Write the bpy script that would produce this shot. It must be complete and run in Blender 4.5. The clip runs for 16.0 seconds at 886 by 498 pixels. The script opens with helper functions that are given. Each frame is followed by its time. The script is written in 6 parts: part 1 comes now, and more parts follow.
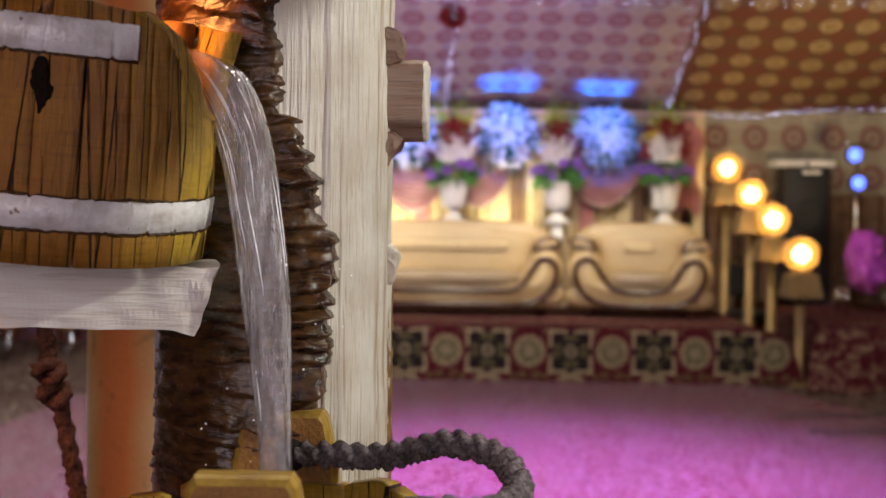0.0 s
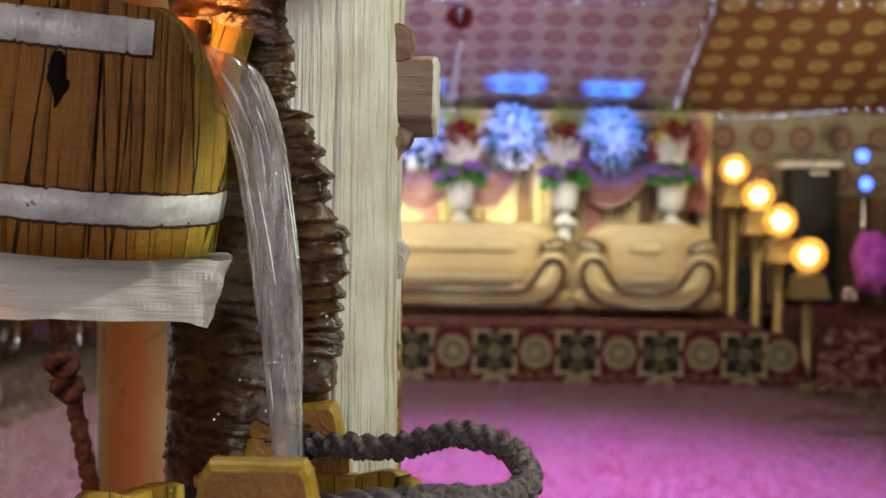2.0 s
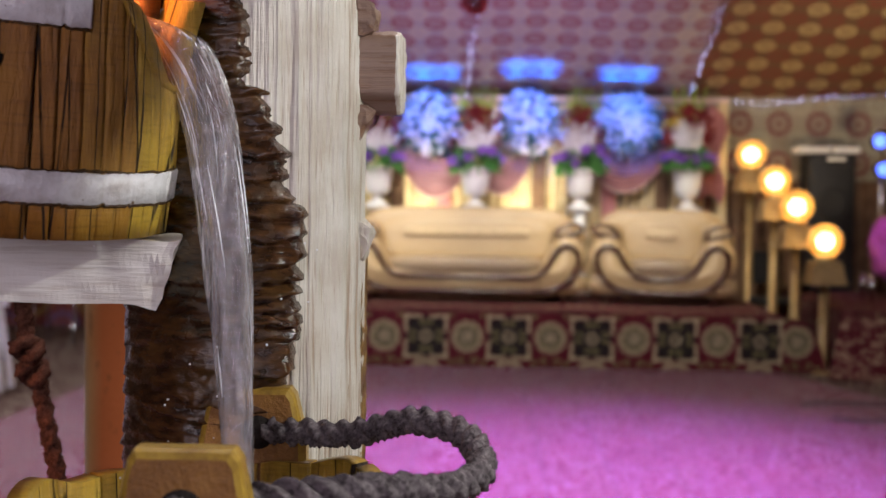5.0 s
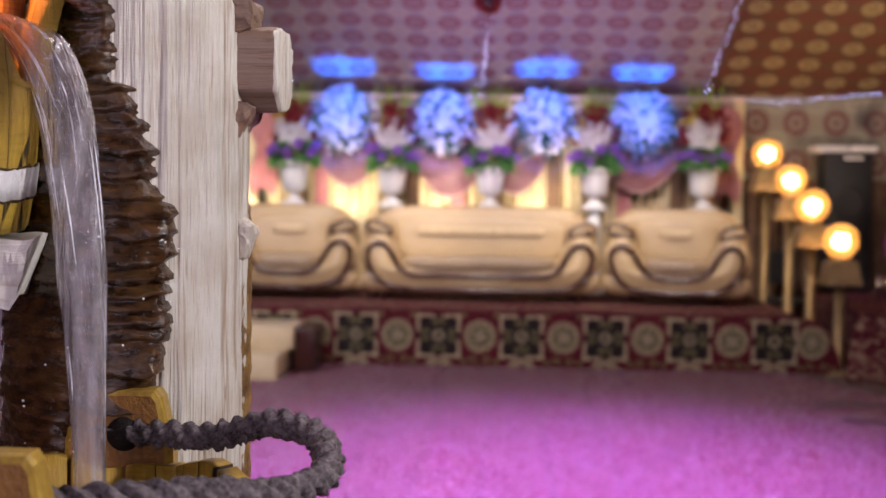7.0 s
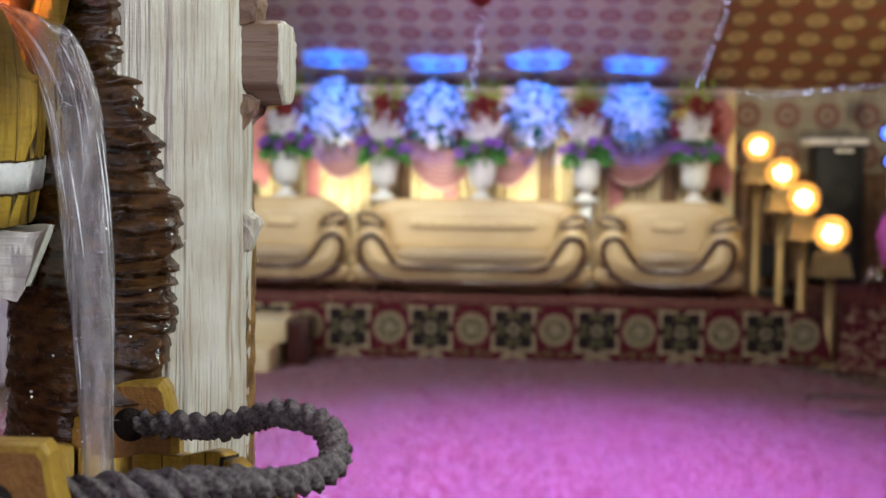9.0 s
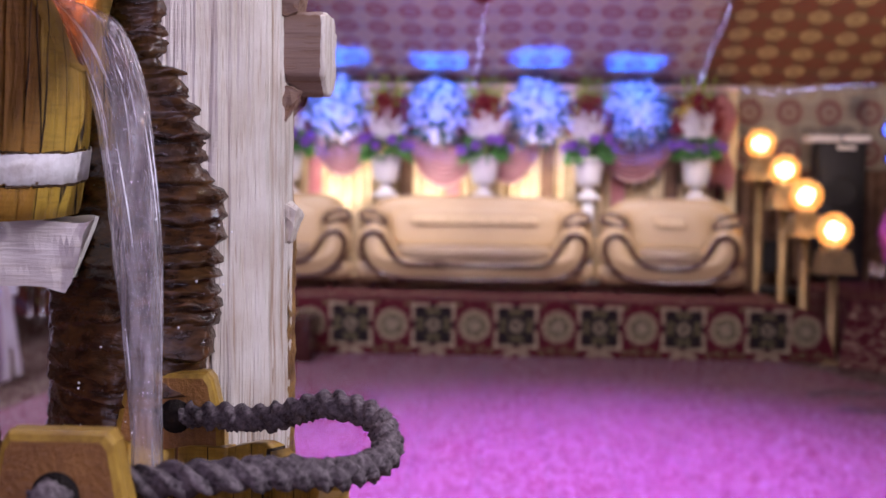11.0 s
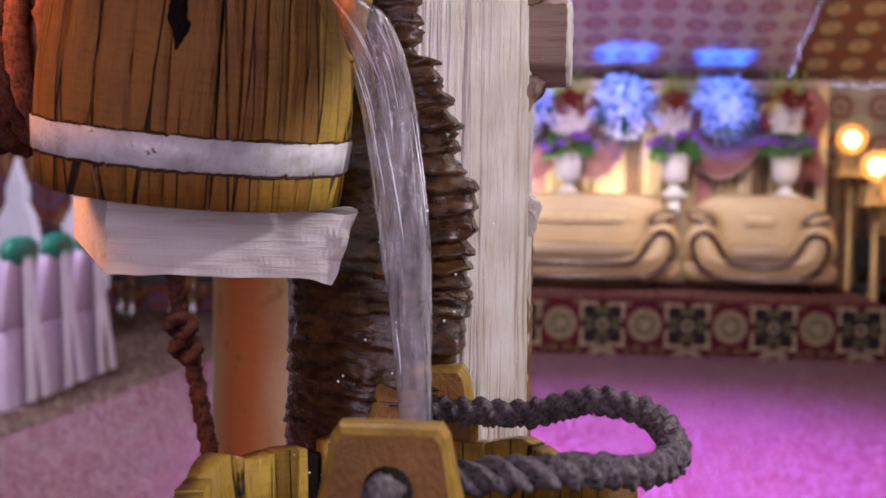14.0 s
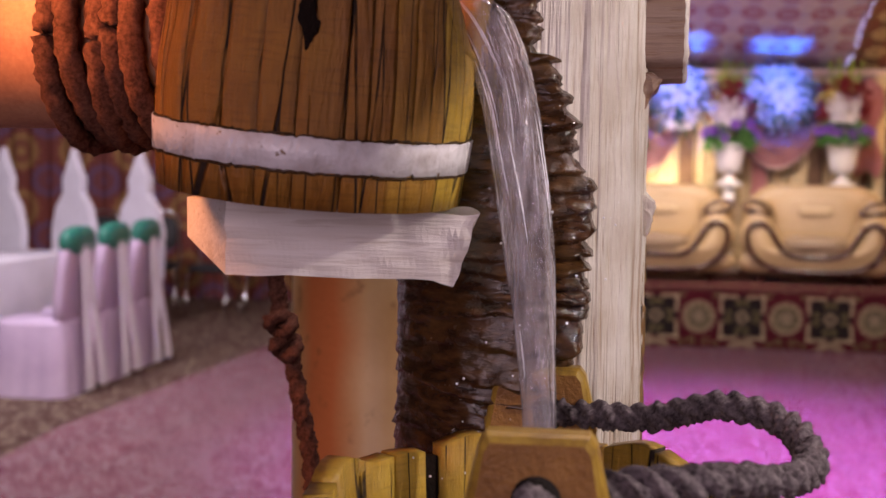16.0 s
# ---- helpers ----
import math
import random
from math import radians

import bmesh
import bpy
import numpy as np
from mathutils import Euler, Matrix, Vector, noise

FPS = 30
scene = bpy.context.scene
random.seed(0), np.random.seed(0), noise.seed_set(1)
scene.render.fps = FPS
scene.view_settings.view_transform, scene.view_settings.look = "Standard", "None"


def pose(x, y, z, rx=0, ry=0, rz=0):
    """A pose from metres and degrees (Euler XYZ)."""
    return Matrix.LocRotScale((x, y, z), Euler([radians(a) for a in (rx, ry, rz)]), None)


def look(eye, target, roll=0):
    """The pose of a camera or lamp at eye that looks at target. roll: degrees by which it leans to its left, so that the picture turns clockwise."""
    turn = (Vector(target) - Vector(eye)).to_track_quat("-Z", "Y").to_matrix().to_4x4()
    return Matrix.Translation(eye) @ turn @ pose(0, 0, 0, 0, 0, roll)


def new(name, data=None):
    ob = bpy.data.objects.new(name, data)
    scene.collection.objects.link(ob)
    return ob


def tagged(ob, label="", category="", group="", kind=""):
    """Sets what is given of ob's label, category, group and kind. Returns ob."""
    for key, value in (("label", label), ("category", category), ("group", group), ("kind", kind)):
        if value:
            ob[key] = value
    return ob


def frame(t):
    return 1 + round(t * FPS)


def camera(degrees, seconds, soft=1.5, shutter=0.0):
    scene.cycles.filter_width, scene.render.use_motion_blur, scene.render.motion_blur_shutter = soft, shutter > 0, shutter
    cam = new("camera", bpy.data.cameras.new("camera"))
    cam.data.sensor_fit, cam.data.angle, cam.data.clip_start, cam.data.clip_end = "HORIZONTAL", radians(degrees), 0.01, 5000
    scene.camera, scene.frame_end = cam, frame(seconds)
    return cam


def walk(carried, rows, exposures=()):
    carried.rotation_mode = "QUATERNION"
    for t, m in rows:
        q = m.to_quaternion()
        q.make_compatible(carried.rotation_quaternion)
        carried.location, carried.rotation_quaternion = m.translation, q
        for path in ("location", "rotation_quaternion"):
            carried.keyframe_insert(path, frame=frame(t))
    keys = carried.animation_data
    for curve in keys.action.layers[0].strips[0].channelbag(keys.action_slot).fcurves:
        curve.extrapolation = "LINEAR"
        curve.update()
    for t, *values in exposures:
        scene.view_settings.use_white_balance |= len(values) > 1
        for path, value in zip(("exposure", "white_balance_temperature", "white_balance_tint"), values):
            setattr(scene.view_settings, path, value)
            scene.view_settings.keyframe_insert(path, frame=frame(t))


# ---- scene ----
cam = camera(40.0, 16.0)
PATH = [
    (0, (-0.0251, 0.0511, 1.4448), (-0.0506, 2.0497, 1.3752), 0.8),
    (0.5, (-0.0222, 0.0459, 1.4484), (-0.0459, 2.0447, 1.3833), 0.8),
    (1, (-0.0245, 0.0425, 1.4481), (-0.0485, 2.0415, 1.3895), 0.8),
    (1.5, (-0.0262, 0.0427, 1.4443), (-0.0569, 2.0413, 1.3756), 0.8),
    (2, (-0.0264, 0.0430, 1.4405), (-0.0633, 2.0415, 1.3730), 0.8),
    (2.5, (-0.0170, 0.0499, 1.4402), (-0.0631, 2.0478, 1.3617), 0.8),
    (3, (-0.0077, 0.0531, 1.4394), (-0.0597, 2.0508, 1.3575), 0.8),
    (5.5, (0.0163, 0.0708, 1.4371), (-0.0617, 2.0671, 1.3438), 0.8),
    (6, (0.0411, 0.0771, 1.4391), (-0.0667, 2.0719, 1.3438), 0.8),
    (6.5, (0.0686, 0.0805, 1.4369), (-0.0400, 2.0754, 1.3455), 0.8),
    (7, (0.0895, 0.0817, 1.4376), (-0.0141, 2.0769, 1.3460), 0.8),
    (7.5, (0.0933, 0.0840, 1.4365), (-0.0064, 2.0794, 1.3439), 0.8),
    (8, (0.0913, 0.0808, 1.4365), (-0.0096, 2.0759, 1.3397), 0.8),
    (8.5, (0.0860, 0.0756, 1.4378), (-0.0039, 2.0710, 1.3371), 0.8),
    (11, (0.0572, 0.0756, 1.4336), (-0.0308, 2.0707, 1.3257), 0.8),
    (11.5, (0.0291, 0.0682, 1.4342), (-0.0980, 2.0613, 1.3277), 0.8),
    (12, (0.0045, 0.0723, 1.4351), (-0.1631, 2.0624, 1.3284), 0.8),
    (12.5, (-0.0137, 0.0743, 1.4358), (-0.2084, 2.0619, 1.3265), 0.8),
    (13, (-0.0222, 0.0758, 1.4301), (-0.2151, 2.0636, 1.3235), 0.8),
    (13.5, (-0.0286, 0.0750, 1.4306), (-0.2204, 2.0627, 1.3217), 0.8),
    (14, (-0.0434, 0.0817, 1.4293), (-0.2518, 2.0675, 1.3144), 0.8),
    (14.5, (-0.0563, 0.0830, 1.4274), (-0.2806, 2.0670, 1.3120), 0.8),
    (15, (-0.0627, 0.0926, 1.4279), (-0.2977, 2.0750, 1.3064), 0.8),
    (15.5, (-0.0763, 0.0928, 1.4298), (-0.3217, 2.0740, 1.3097), 0.8),
    (16, (-0.0819, 0.0865, 1.4342), (-0.3679, 2.0614, 1.3008), 0.8),
]
# white balance of the camera under the changing colour of the show lights
TINTS = [
    (0, 0.0, 7000, -4),
    (0.5, 0.0, 7700, 0),
    (1, 0.0, 7600, 2),
    (1.5, 0.0, 7100, -20),
    (2, 0.0, 7000, -20),
    (2.5, 0.0, 7400, -6),
    (3, 0.0, 7400, -6),
    (5.5, 0.0, 6100, -2),
    (6, 0.0, 6000, -2),
    (6.5, 0.0, 6300, 10),
    (7, 0.0, 6300, 10),
    (7.5, 0.0, 7000, 14),
    (8, 0.0, 7100, 16),
    (8.5, 0.0, 6300, -14),
    (11, 0.0, 5800, 24),
    (11.5, 0.0, 6300, 36),
    (12, 0.0, 6300, 36),
    (12.5, 0.0, 5700, 4),
    (13, 0.0, 5800, 8),
    (13.5, 0.0, 6100, 18),
    (14, 0.0, 6200, 18),
    (14.5, 0.0, 6400, 16),
    (15, 0.0, 6600, 16),
    (15.5, 0.0, 7200, 22),
    (16, 0.0, 7100, 20),
]
walk(cam, [(t, look(eye, target, roll)) for t, eye, target, roll in PATH], TINTS)
cam.data.dof.use_dof = True
cam.data.dof.focus_distance = 0.68
cam.data.dof.aperture_fstop = 11.0


# ---- world and lights ----
world = bpy.data.worlds.new("hall_world")
scene.world = world
world.use_nodes = True
world.node_tree.nodes["Background"].inputs[0].default_value = (0.5, 0.4, 0.55, 1)
world.node_tree.nodes["Background"].inputs[1].default_value = 0.06


def lamp(name, kind, eye, target, energy, colour, size=0.1, cone=40, blend=0.6):
    data = bpy.data.lights.new(name, kind)
    data.energy, data.color = energy, colour
    if kind == "AREA":
        data.size = size
    else:
        data.shadow_soft_size = size
    if kind == "SPOT":
        data.spot_size, data.spot_blend = radians(cone), blend
    ob = new(name, data)
    ob.matrix_world = look(eye, target)
    return ob


VASE_X = (-2.005, -1.04, -0.08, 0.94, 1.984)
BOUQUET_X = (-1.545, -0.54, 0.45, 1.405)
# coloured wash on the dance floor, from a fixture hung under the roof
lamp("floor_wash", "SPOT", (0.5, 5.3, 4.6), (0.5, 6.1, 0), 3300, (0.58, 0.14, 1.0), 0.15, 64, 1.0)
# white light of the hall, and of the stage
lamp("hall_light", "AREA", (0.5, 2.5, 4.6), (0.3, 6, 0), 230, (1.0, 0.84, 0.86), 3.0)
for sx in (-1.5, 0.0, 1.5):
    lamp("stage_light", "SPOT", (sx * 0.8, 9.3, 3.7), (sx, 11.25, 1.12), 385, (1.0, 0.87, 0.78), 0.25, 54, 0.8)
lamp("guest_light", "AREA", (-3.6, 5.6, 4.0), (-4.2, 8.5, 0.5), 190, (0.86, 0.82, 1.0), 1.5)
lamp("roof_wash", "SPOT", (0.2, 8.6, 1.0), (0.1, 11.3, 3.1), 235, (0.72, 0.42, 0.95), 0.1, 75, 1.0)
lamp("roof_wash_east", "SPOT", (3.6, 8.4, 1.2), (3.7, 11.3, 3.1), 280, (1.0, 0.72, 0.50), 0.1, 75, 1.0)
# unseen purple spot added to brighten the cloth on the draped chair
lamp("cloth_fill", "SPOT", (3.3, 9.9, 2.2), (3.6, 10.95, 1.0), 46, (0.62, 0.10, 1.0), 0.05, 30, 0.6)
for bx in BOUQUET_X:
    lamp("blue_uplight", "SPOT", (bx, 12.17, 2.02), (bx, 12.20, 2.66), 105, (0.006, 0.15, 1.0), 0.03, 56, 0.45)
    # unseen front spot added so that the whole bouquet turns blue
    lamp("blue_front_fill", "SPOT", (bx * 0.85, 9.35, 3.3), (bx, 12.02, 2.18), 1200, (0.006, 0.155, 1.0), 0.05, 15.5, 0.35)
for wx in (-2.45, -1.5, -0.50, 0.43):
    lamp("warm_uplight", "SPOT", (wx, 11.68, 0.75), (wx, 12.3, 1.66), 140, (1.0, 0.87, 0.64), 0.05, 58, 0.9)
# near the fountain: a white key from the side, a soft front light and the orange lamp over the well
lamp("fountain_key", "SPOT", (1.05, 0.40, 1.92), (-0.15, 0.72, 1.42), 60, (1.0, 0.93, 0.90), 0.022, 40, 0.5)
lamp("fountain_fill", "AREA", (-0.40, -1.2, 1.66), (-0.15, 0.7, 1.4), 15.5, (0.94, 0.76, 0.92), 0.9)
lamp("orange_lamp", "SPOT", (-0.52, 0.60, 1.68), (-0.355, 0.78, 1.50), 19.0, (1.0, 0.36, 0.13), 0.09, 60, 1.0)
lamp("orange_lamp_spout", "SPOT", (-0.262, 0.712, 1.612), (-0.158, 0.738, 1.522), 2.6, (1.0, 0.30, 0.09), 0.02, 54, 0.9)


# ---- materials ----
class Graph:
    """Short forms for building a node tree."""

    def __init__(self, name):
        self.m = bpy.data.materials.new(name)
        self.m.use_nodes = True
        self.t = self.m.node_tree
        self.p = self.t.nodes["Principled BSDF"]
        self.coord = self.t.nodes.new("ShaderNodeTexCoord").outputs["Object"]

    def put(self, socket, value):
        if hasattr(value, "is_output"):
            self.t.links.new(value, socket)
        else:
            socket.default_value = value

    def math(self, op, a, b=0.0, c=0.0):
        n = self.t.nodes.new("ShaderNodeMath")
        n.operation = op
        for i, v in enumerate((a, b, c)):
            self.put(n.inputs[i], v)
        return n.outputs[0]

    def stretch(self, scale, vec=None):
        n = self.t.nodes.new("ShaderNodeMapping")
        self.put(n.inputs["Vector"], vec or self.coord)
        n.inputs["Scale"].default_value = scale
        return n.outputs[0]

    def noise(self, scale, detail=4.0, vec=None, rough=0.55):
        n = self.t.nodes.new("ShaderNodeTexNoise")
        self.put(n.inputs["Vector"], vec or self.coord)
        n.inputs["Scale"].default_value = scale
        n.inputs["Detail"].default_value = detail
        n.inputs["Roughness"].default_value = rough
        return n.outputs["Fac"]

    def voronoi(self, scale, vec=None, feature="F1"):
        n = self.t.nodes.new("ShaderNodeTexVoronoi")
        n.feature = feature
        self.put(n.inputs["Vector"], vec or self.coord)
        n.inputs["Scale"].default_value = scale
        return n.outputs["Distance"]

    def ramp(self, fac, stops):
        n = self.t.nodes.new("ShaderNodeValToRGB")
        self.put(n.inputs[0], fac)
        e = n.color_ramp.elements
        while len(e) < len(stops):
            e.new(0.5)
        for el, (pos, col) in zip(e, stops):
            el.position, el.color = pos, (*col, 1)
        return n.outputs[0]

    def mix(self, fac, a, b):
        n = self.t.nodes.new("ShaderNodeMix")
        n.data_type = "RGBA"
        self.put(n.inputs[0], fac)
        self.put(n.inputs[6], (*a, 1) if isinstance(a, tuple) else a)
        self.put(n.inputs[7], (*b, 1) if isinstance(b, tuple) else b)
        return n.outputs[2]

    def bump(self, height, strength=0.4, distance=0.01):
        n = self.t.nodes.new("ShaderNodeBump")
        self.put(n.inputs["Height"], height)
        n.inputs["Strength"].default_value = strength
        n.inputs["Distance"].default_value = distance
        self.t.links.new(n.outputs[0], self.p.inputs["Normal"])

    def xyz(self, vec=None):
        n = self.t.nodes.new("ShaderNodeSeparateXYZ")
        self.put(n.inputs[0], vec or self.coord)
        return n.outputs

    def done(self, colour=None, rough=0.6, metal=0.0, spec=0.5, **more):
        if colour is not None:
            self.put(self.p.inputs["Base Color"], (*colour, 1) if isinstance(colour, tuple) else colour)
        self.put(self.p.inputs["Roughness"], rough)
        self.put(self.p.inputs["Metallic"], metal)
        self.put(self.p.inputs["Specular IOR Level"], spec)
        for key, v in more.items():
            self.put(self.p.inputs[key.replace("_", " ")], v)
        return self.m

    def random(self):
        return self.t.nodes.new("ShaderNodeObjectInfo").outputs["Random"]

    def island(self):
        return self.t.nodes.new("ShaderNodeNewGeometry").outputs["Random Per Island"]


def plain(name, a, b, scale, rough=0.6, metal=0.0, fine=None, bump=0.15, dist=0.003, spec=0.5, **more):
    """Colour between a and b by coarse noise, with finer grain and relief."""
    g = Graph(name)
    f = g.math("ADD", g.math("MULTIPLY", g.noise(scale), 0.65), g.math("MULTIPLY", g.noise(scale * 9), 0.35))
    col = g.ramp(f, [(0.32, a), (0.68, b)])
    g.bump(g.noise(fine or scale * 12, 5), bump, dist)
    r = g.math("ADD", rough - 0.08, g.math("MULTIPLY", g.noise(scale * 3), 0.16))
    return g.done(col, r, metal, spec, **more)


def vivid(name, a, b, rough=0.6, **more):
    """For petals and leaves: each piece of the mesh takes its own shade."""
    g = Graph(name)
    return g.done(g.mix(g.island(), a, b), rough, 0.0, 0.3, **more)


def wood_stave(name, mid, light, patch):
    g = Graph(name)
    grain = g.noise(230, 7, g.stretch((1, 1, 0.16)), 0.65)
    blotch = g.noise(22, 5)
    dark = tuple(v * 0.28 for v in mid)
    col = g.ramp(grain, [(0.22, dark), (0.36, tuple(v * 0.72 for v in mid)), (0.55, mid), (0.80, light)])
    col = g.mix(g.ramp(blotch, [(0.42, (0, 0, 0)), (0.66, (0.7, 0.7, 0.7))]), col, patch)
    col = g.mix(g.ramp(g.noise(13, 6), [(0.54, (0, 0, 0)), (0.76, (0.6, 0.6, 0.6))]), col, tuple(v * 0.45 for v in mid))
    # split lines that run up the pail: arc length round it against height
    x, y, z = g.xyz()
    arc = g.math("MULTIPLY", g.math("ARCTAN2", y, x), 0.083)
    arc = g.math("ADD", arc, g.math("MULTIPLY", g.noise(14, 3), 0.005))
    flat = g.t.nodes.new("ShaderNodeCombineXYZ")
    g.put(flat.inputs[0], arc)
    g.put(flat.inputs[1], g.math("MULTIPLY", z, 0.045))
    n = g.t.nodes.new("ShaderNodeTexVoronoi")
    n.voronoi_dimensions, n.feature = "2D", "DISTANCE_TO_EDGE"
    n.inputs["Scale"].default_value = 66
    g.put(n.inputs["Vector"], flat.outputs[0])
    crack = g.math("MULTIPLY", g.ramp(n.outputs["Distance"], [(0.012, (1, 1, 1)), (0.024, (0, 0, 0))]), g.ramp(g.noise(60, 3, g.stretch((1, 1, 0.3))), [(0.36, (0, 0, 0)), (0.48, (1, 1, 1))]))
    col = g.mix(crack, col, (0.016, 0.007, 0.003))
    saw = g.noise(240, 4, g.stretch((0.22, 0.22, 2.2)))
    col = g.mix(g.ramp(saw, [(0.34, (0.30, 0.30, 0.30)), (0.48, (0, 0, 0))]), col, tuple(v * 0.35 for v in mid))
    h = g.math("ADD", g.math("SUBTRACT", grain, g.math("MULTIPLY", crack, 2.0)), g.math("MULTIPLY", saw, 0.14))
    g.bump(h, 0.85, 0.0036)
    return g.done(col, g.math("ADD", g.math("MULTIPLY_ADD", blotch, 0.5, 0.20), g.math("MULTIPLY", crack, 0.3)), 0, 0.42)


def white_paint():
    g = Graph("chipped_white_paint")
    n = g.noise(60, 6)
    col = g.ramp(n, [(0.30, (0.44, 0.40, 0.40)), (0.5, (0.64, 0.62, 0.65)), (0.8, (0.76, 0.75, 0.79))])
    col = g.mix(g.ramp(g.noise(140, 5), [(0.66, (0, 0, 0)), (0.70, (1, 1, 1))]), col, (0.16, 0.09, 0.04))
    g.bump(g.math("ADD", n, g.noise(300, 3)), 0.5, 0.0014)
    return g.done(col, g.math("MULTIPLY_ADD", g.noise(45, 3), 0.4, 0.10))


def peeled_wood(name, along, pale=1.0, soft=0.0):
    g = Graph(name)
    s = [1, 1, 1]
    s[along] = 0.045
    grain = g.noise(330, 5, g.stretch(tuple(s)))
    s[along] = 0.10
    streak = g.noise(110, 4, g.stretch(tuple(s)))
    col = g.ramp(streak, [(0.28, (0.32, 0.24, 0.16)), (0.42, (0.52, 0.47, 0.41)), (0.66, (0.66, 0.63, 0.60))])
    col = g.mix(g.ramp(grain, [(0.34, (0.9, 0.9, 0.9)), (0.43, (0, 0, 0))]), col, (0.30, 0.22, 0.15))
    s[along] = 0.3
    col = g.mix(g.ramp(g.noise(42, 6, g.stretch(tuple(s))), [(0.60, (0, 0, 0)), (0.76, (0.9, 0.9, 0.9))]), col, (0.36, 0.22, 0.08))
    if soft:
        col = g.mix(soft, col, (0.72, 0.69, 0.67))
    if pale < 1:
        col = g.mix(1 - pale, col, (0.165, 0.080, 0.046))
    g.bump(g.math("ADD", grain, g.math("MULTIPLY", streak, 1.5)), 0.7 * (1 - 0.8 * soft), 0.0022)
    return g.done(col, 0.48, 0, 0.4)


def grooved_paint():
    """White wash over a grooved post: pale ribs, brown left in the grooves, fine cross wrinkles."""
    g = Graph("grooved_white_wash")
    groove = g.noise(210, 3, g.stretch((1, 1, 0.022)), 0.6)
    fine = g.noise(520, 3, g.stretch((1, 1, 0.06)))
    wrinkle = g.noise(260, 4, g.stretch((0.6, 0.6, 1.8)))
    col = g.ramp(g.noise(28, 5), [(0.34, (0.50, 0.44, 0.38)), (0.62, (0.63, 0.59, 0.55))])
    cut = g.ramp(groove, [(0.36, (1, 1, 1)), (0.445, (0, 0, 0))])
    patch = g.ramp(g.noise(13, 3, g.stretch((1, 1, 0.5))), [(0.40, (0.12, 0.12, 0.12)), (0.60, (0.85, 0.85, 0.85))])
    col = g.mix(g.math("MULTIPLY", cut, patch), col, (0.30, 0.185, 0.105))
    col = g.mix(g.ramp(fine, [(0.30, (0.55, 0.55, 0.55)), (0.40, (0, 0, 0))]), col, (0.34, 0.24, 0.15))
    chips = g.noise(85, 6, g.stretch((1, 1, 0.35)))
    col = g.mix(g.ramp(chips, [(0.70, (0, 0, 0)), (0.74, (0.85, 0.85, 0.85))]), col, (0.20, 0.11, 0.045))
    h = g.math("ADD", g.math("MULTIPLY", groove, 2.2), g.math("ADD", g.math("MULTIPLY", fine, 0.6), g.math("MULTIPLY", wrinkle, 0.22)))
    g.bump(h, 1.0, 0.0022)
    return g.done(col, 0.36, 0, 0.5)


def wet_bark():
    g = Graph("wet_bark")
    n = g.noise(75, 6, g.stretch((1, 1, 2.6)))
    col = g.ramp(n, [(0.30, (0.010, 0.004, 0.002)), (0.48, (0.040, 0.017, 0.007)), (0.64, (0.078, 0.034, 0.012)), (0.84, (0.150, 0.074, 0.024))])
    col = g.mix(g.ramp(g.noise(19, 4), [(0.52, (0, 0, 0)), (0.72, (0.6, 0.6, 0.6))]), col, (0.105, 0.056, 0.017))
    g.bump(g.math("ADD", n, g.math("MULTIPLY", g.noise(420, 3), 0.12)), 0.8, 0.0028)
    return g.done(col, g.ramp(g.noise(55, 4), [(0.38, (0.05, 0.05, 0.05)), (0.66, (0.34, 0.34, 0.34))]), 0, 0.6)


def medallion_cloth(name, ground, ground2, one, two, pitch, radius, gloss=0.75):
    """Printed tent cloth: two staggered grids of scalloped rosettes, over local x and y in metres."""
    g = Graph(name)
    x, y, _ = g.xyz()

    def grid(ox, oy, r):
        fx = g.math("MULTIPLY", g.math("SUBTRACT", g.math("FRACT", g.math("ADD", g.math("DIVIDE", x, pitch), 100 + ox)), 0.5), pitch)
        fy = g.math("MULTIPLY", g.math("SUBTRACT", g.math("FRACT", g.math("ADD", g.math("DIVIDE", y, pitch), 100 + oy)), 0.5), pitch)
        d = g.math("SQRT", g.math("ADD", g.math("MULTIPLY", fx, fx), g.math("MULTIPLY", fy, fy)))
        a = g.math("ARCTAN2", fy, fx)
        edge = g.math("MULTIPLY_ADD", g.math("COSINE", g.math("MULTIPLY", a, 17.0)), 0.11 * r, r * 0.9)
        outer = g.math("LESS_THAN", d, edge)
        inner = g.math("MULTIPLY", g.math("LESS_THAN", d, r * 0.60), g.math("GREATER_THAN", d, r * 0.18))
        return g.math("MULTIPLY", outer, g.math("SUBTRACT", 1.0, g.math("MULTIPLY", inner, 0.75)))

    col = g.mix(g.noise(0.9, 3), ground, ground2)
    col = g.mix(g.math("MULTIPLY", grid(0, 0, radius), 0.85), col, one)
    col = g.mix(g.math("MULTIPLY", grid(0.5, 0.5, radius * 0.9), 0.8), col, two)
    col = g.mix(g.math("MULTIPLY", g.noise(420, 2), 0.18), col, (0.2, 0.15, 0.12))
    g.bump(g.math("ADD", g.math("MULTIPLY", g.noise(2.2, 3), 3.0), g.math("MULTIPLY", g.noise(300, 2), 0.05)), 0.3, 0.05)
    return g.done(col, gloss, 0, 0.25)


